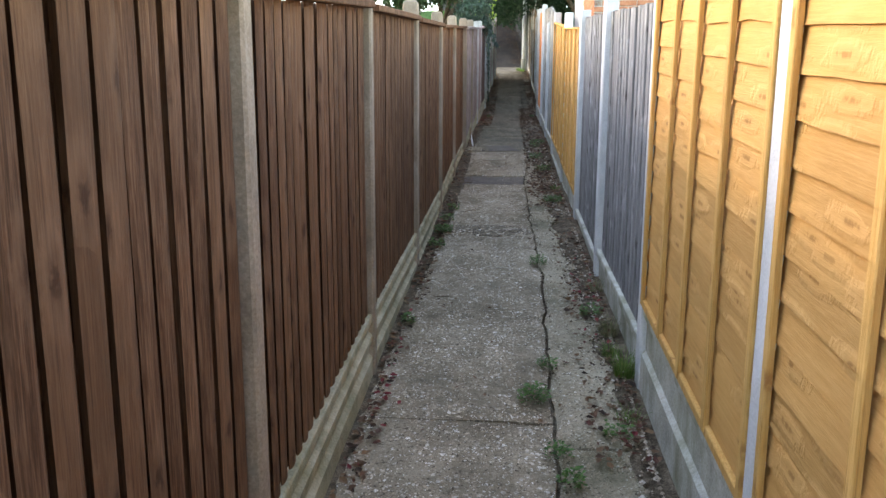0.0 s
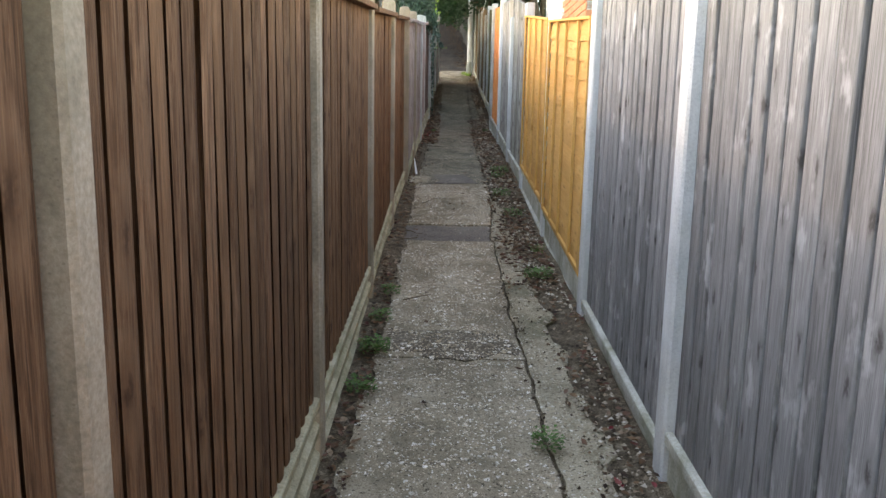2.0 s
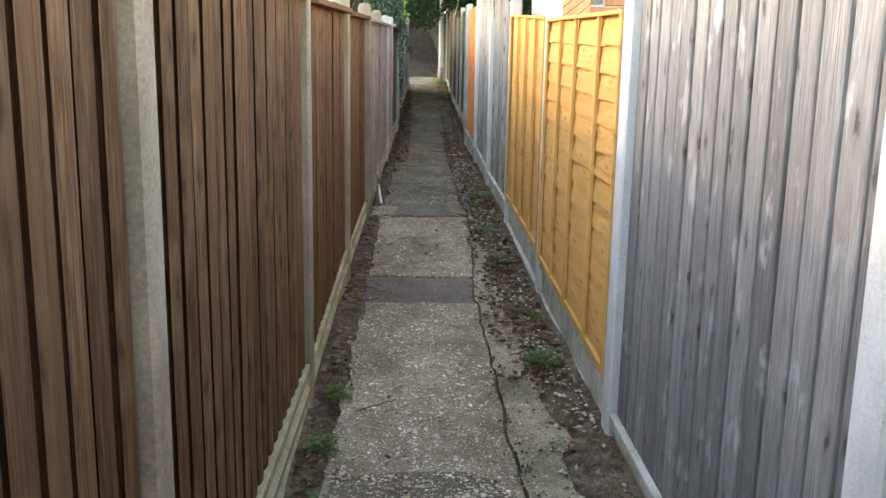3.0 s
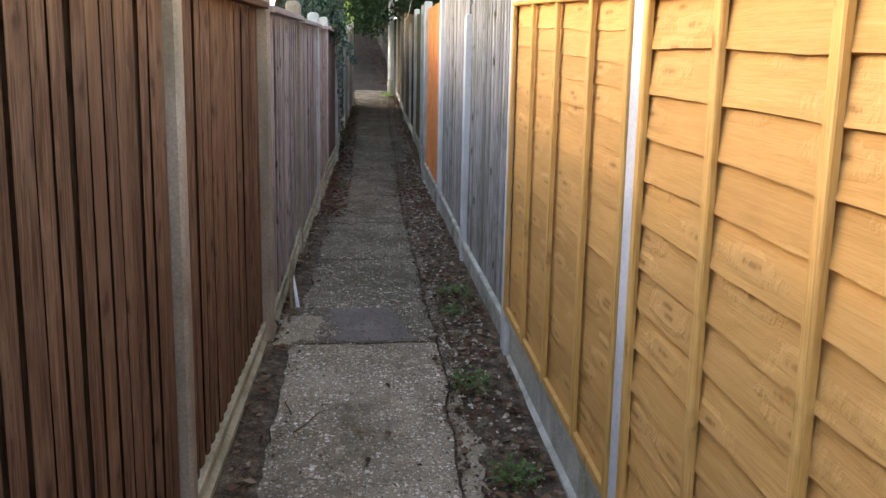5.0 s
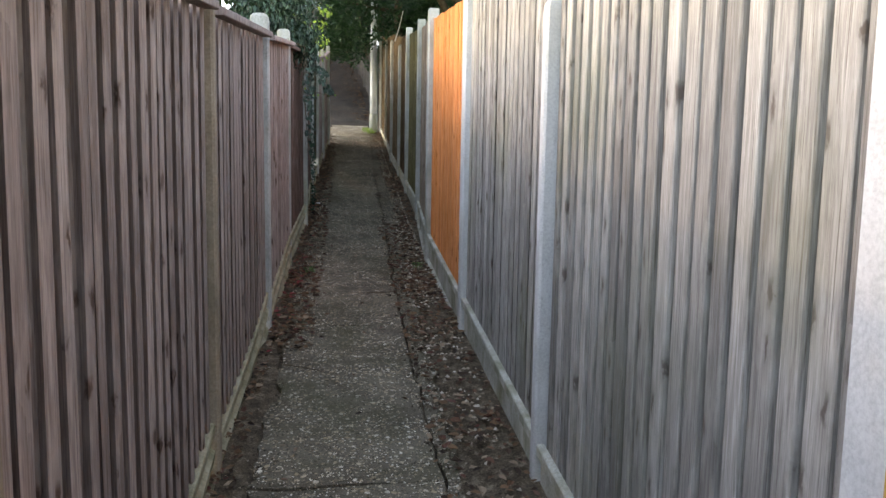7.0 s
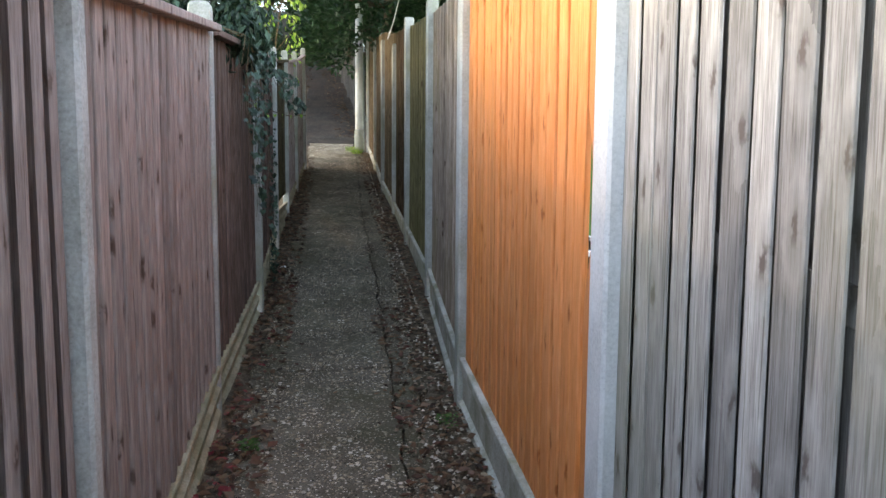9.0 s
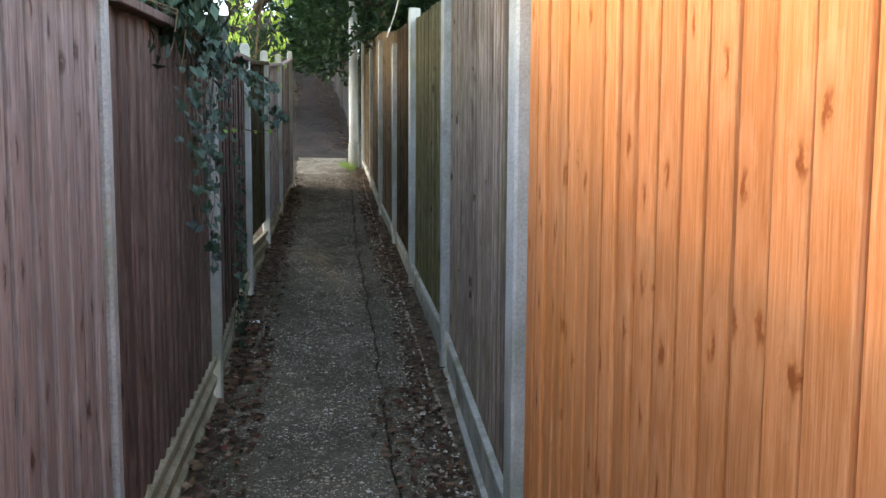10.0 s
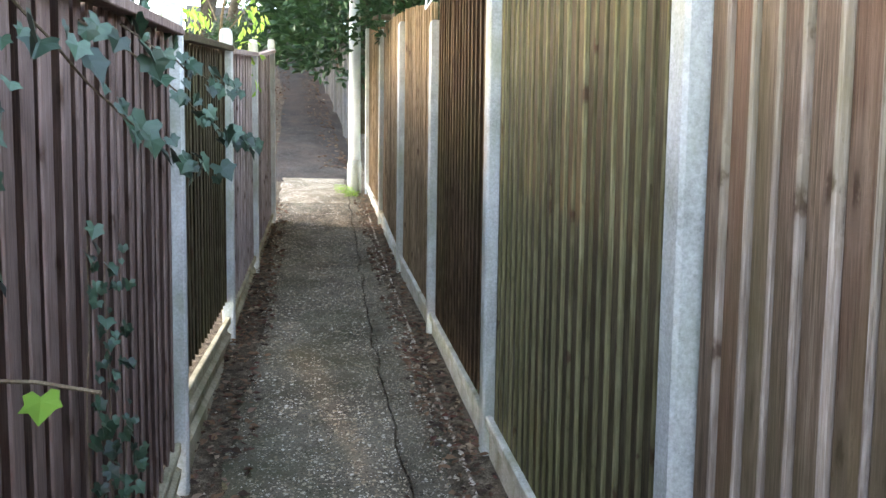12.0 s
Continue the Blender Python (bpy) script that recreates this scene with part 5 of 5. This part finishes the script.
for k, (x, y, n, h) in enumerate([(0.68, 3.95, 220, 0.17), (0.66, 4.5, 160, 0.15), (0.64, 4.2, 80, 0.1), (0.62, 3.45, 60, 0.1), (0.66, 5.3, 90, 0.12), (0.6, 9.0, 60, 0.1)]):
    grass_tuft(x, y, n, h, M_DRYGRASS if k in (1, 4) else M_GRASS, "dry tangled grass tuft at the fence foot" if k in (1, 4) else "green grass tuft at the fence foot", 200 + k)
for k, (x, y, n, r) in enumerate([(0.16, 3.62, 90, 0.09), (0.25, 4.0, 40, 0.06), (0.26, 3.1, 40, 0.06), (0.27, 5.9, 60, 0.08), (-0.6, 6.9, 130, 0.1), (-0.62, 6.4, 70, 0.08), (-0.6, 7.4, 60, 0.08), (-0.58, 7.9, 50, 0.07), (0.52, 8.3, 140, 0.12), (0.5, 10.2, 90, 0.12), (0.42, 11.0, 110, 0.12), (0.5, 12.4, 120, 0.14), (0.45, 12.0, 60, 0.1), (-0.45, 17.1, 40, 0.05), (0.42, 28.5, 160, 0.16), (0.5, 28.35, 120, 0.12), (0.38, 28.75, 90, 0.12), (0.56, 17.3, 40, 0.06), (0.58, 4.8, 50, 0.08), (-0.63, 4.6, 30, 0.05), (0.3, 2.9, 40, 0.06), (0.55, 3.3, 40, 0.07)]):
    bright = y > 28
    weed(x, y, int(n * 2.2), r * 0.85, "bright green weeds round the lamp post" if bright else "low green weeds in a crack of the path", 240 + k, M_YOUNG if bright else None)


def twig(points, r, label, k):
    base = Vector(points[0])
    ob = part("twig", tube([Vector(p) - base for p in points], r, 5), M_TWIG, None)
    ob.location = base
    return tagged(ob, label, "twig", "fallen twigs")


tr_ = random.Random(7)
for k in range(34):
    y = tr_.uniform(3.5, 27)
    x = tr_.choice((tr_.uniform(0.3, 0.6), tr_.uniform(-0.6, -0.42)))
    a, l = tr_.uniform(0, 6.28), tr_.uniform(0.08, 0.28)
    pts = []
    for q in (0, 0.35, 0.7, 1.0):
        px, py = x + l * q * math.cos(a) + tr_.uniform(-0.015, 0.015), y + l * q * math.sin(a) + tr_.uniform(-0.015, 0.015)
        if px > 0.63 or px < -0.64:
            px = max(-0.62, min(0.62, px))
        pts.append((px, py, ground(py) + 0.014))
    twig(pts, [0.004, 0.0035, 0.003, 0.0015], "thin bent fallen twig", k)


def crumpled_wrapper(x, y, size, mat, label, seed):
    """A scrap of thin wrapping, crushed into folds, lying on the ground."""
    rng = random.Random(seed)
    verts, faces = [], []
    n = 7
    for j in range(n):
        for i in range(n):
            u, v = i / (n - 1) - 0.5, j / (n - 1) - 0.5
            lift = 0.012 + size * (0.16 + 0.45 * abs(noise.noise((u * 5 + seed, v * 5, 2)))) * (1.1 - abs(u) - abs(v))
            verts.append((size * u + rng.uniform(-0.1, 0.1) * size, size * v * 0.7 + rng.uniform(-0.1, 0.1) * size, max(0.006, lift)))
    for j in range(n - 1):
        for i in range(n - 1):
            a = j * n + i
            faces += [(a, a + 1, a + n + 1), (a, a + n + 1, a + n)]
    ob = new("wrapper", mesh_of("wrapper", verts, faces, mat))
    ob.location = (x, y, ground(y))
    return tagged(ob, label, "litter", "litter by the fence")


crumpled_wrapper(-0.52, 20.75, 0.075, M_WHITE, "crumpled white paper wrapper among dead leaves", 3)
crumpled_wrapper(-0.55, 20.6, 0.06, M_REDLEAF, "crumpled pinkish red wrapper among dead leaves", 8)
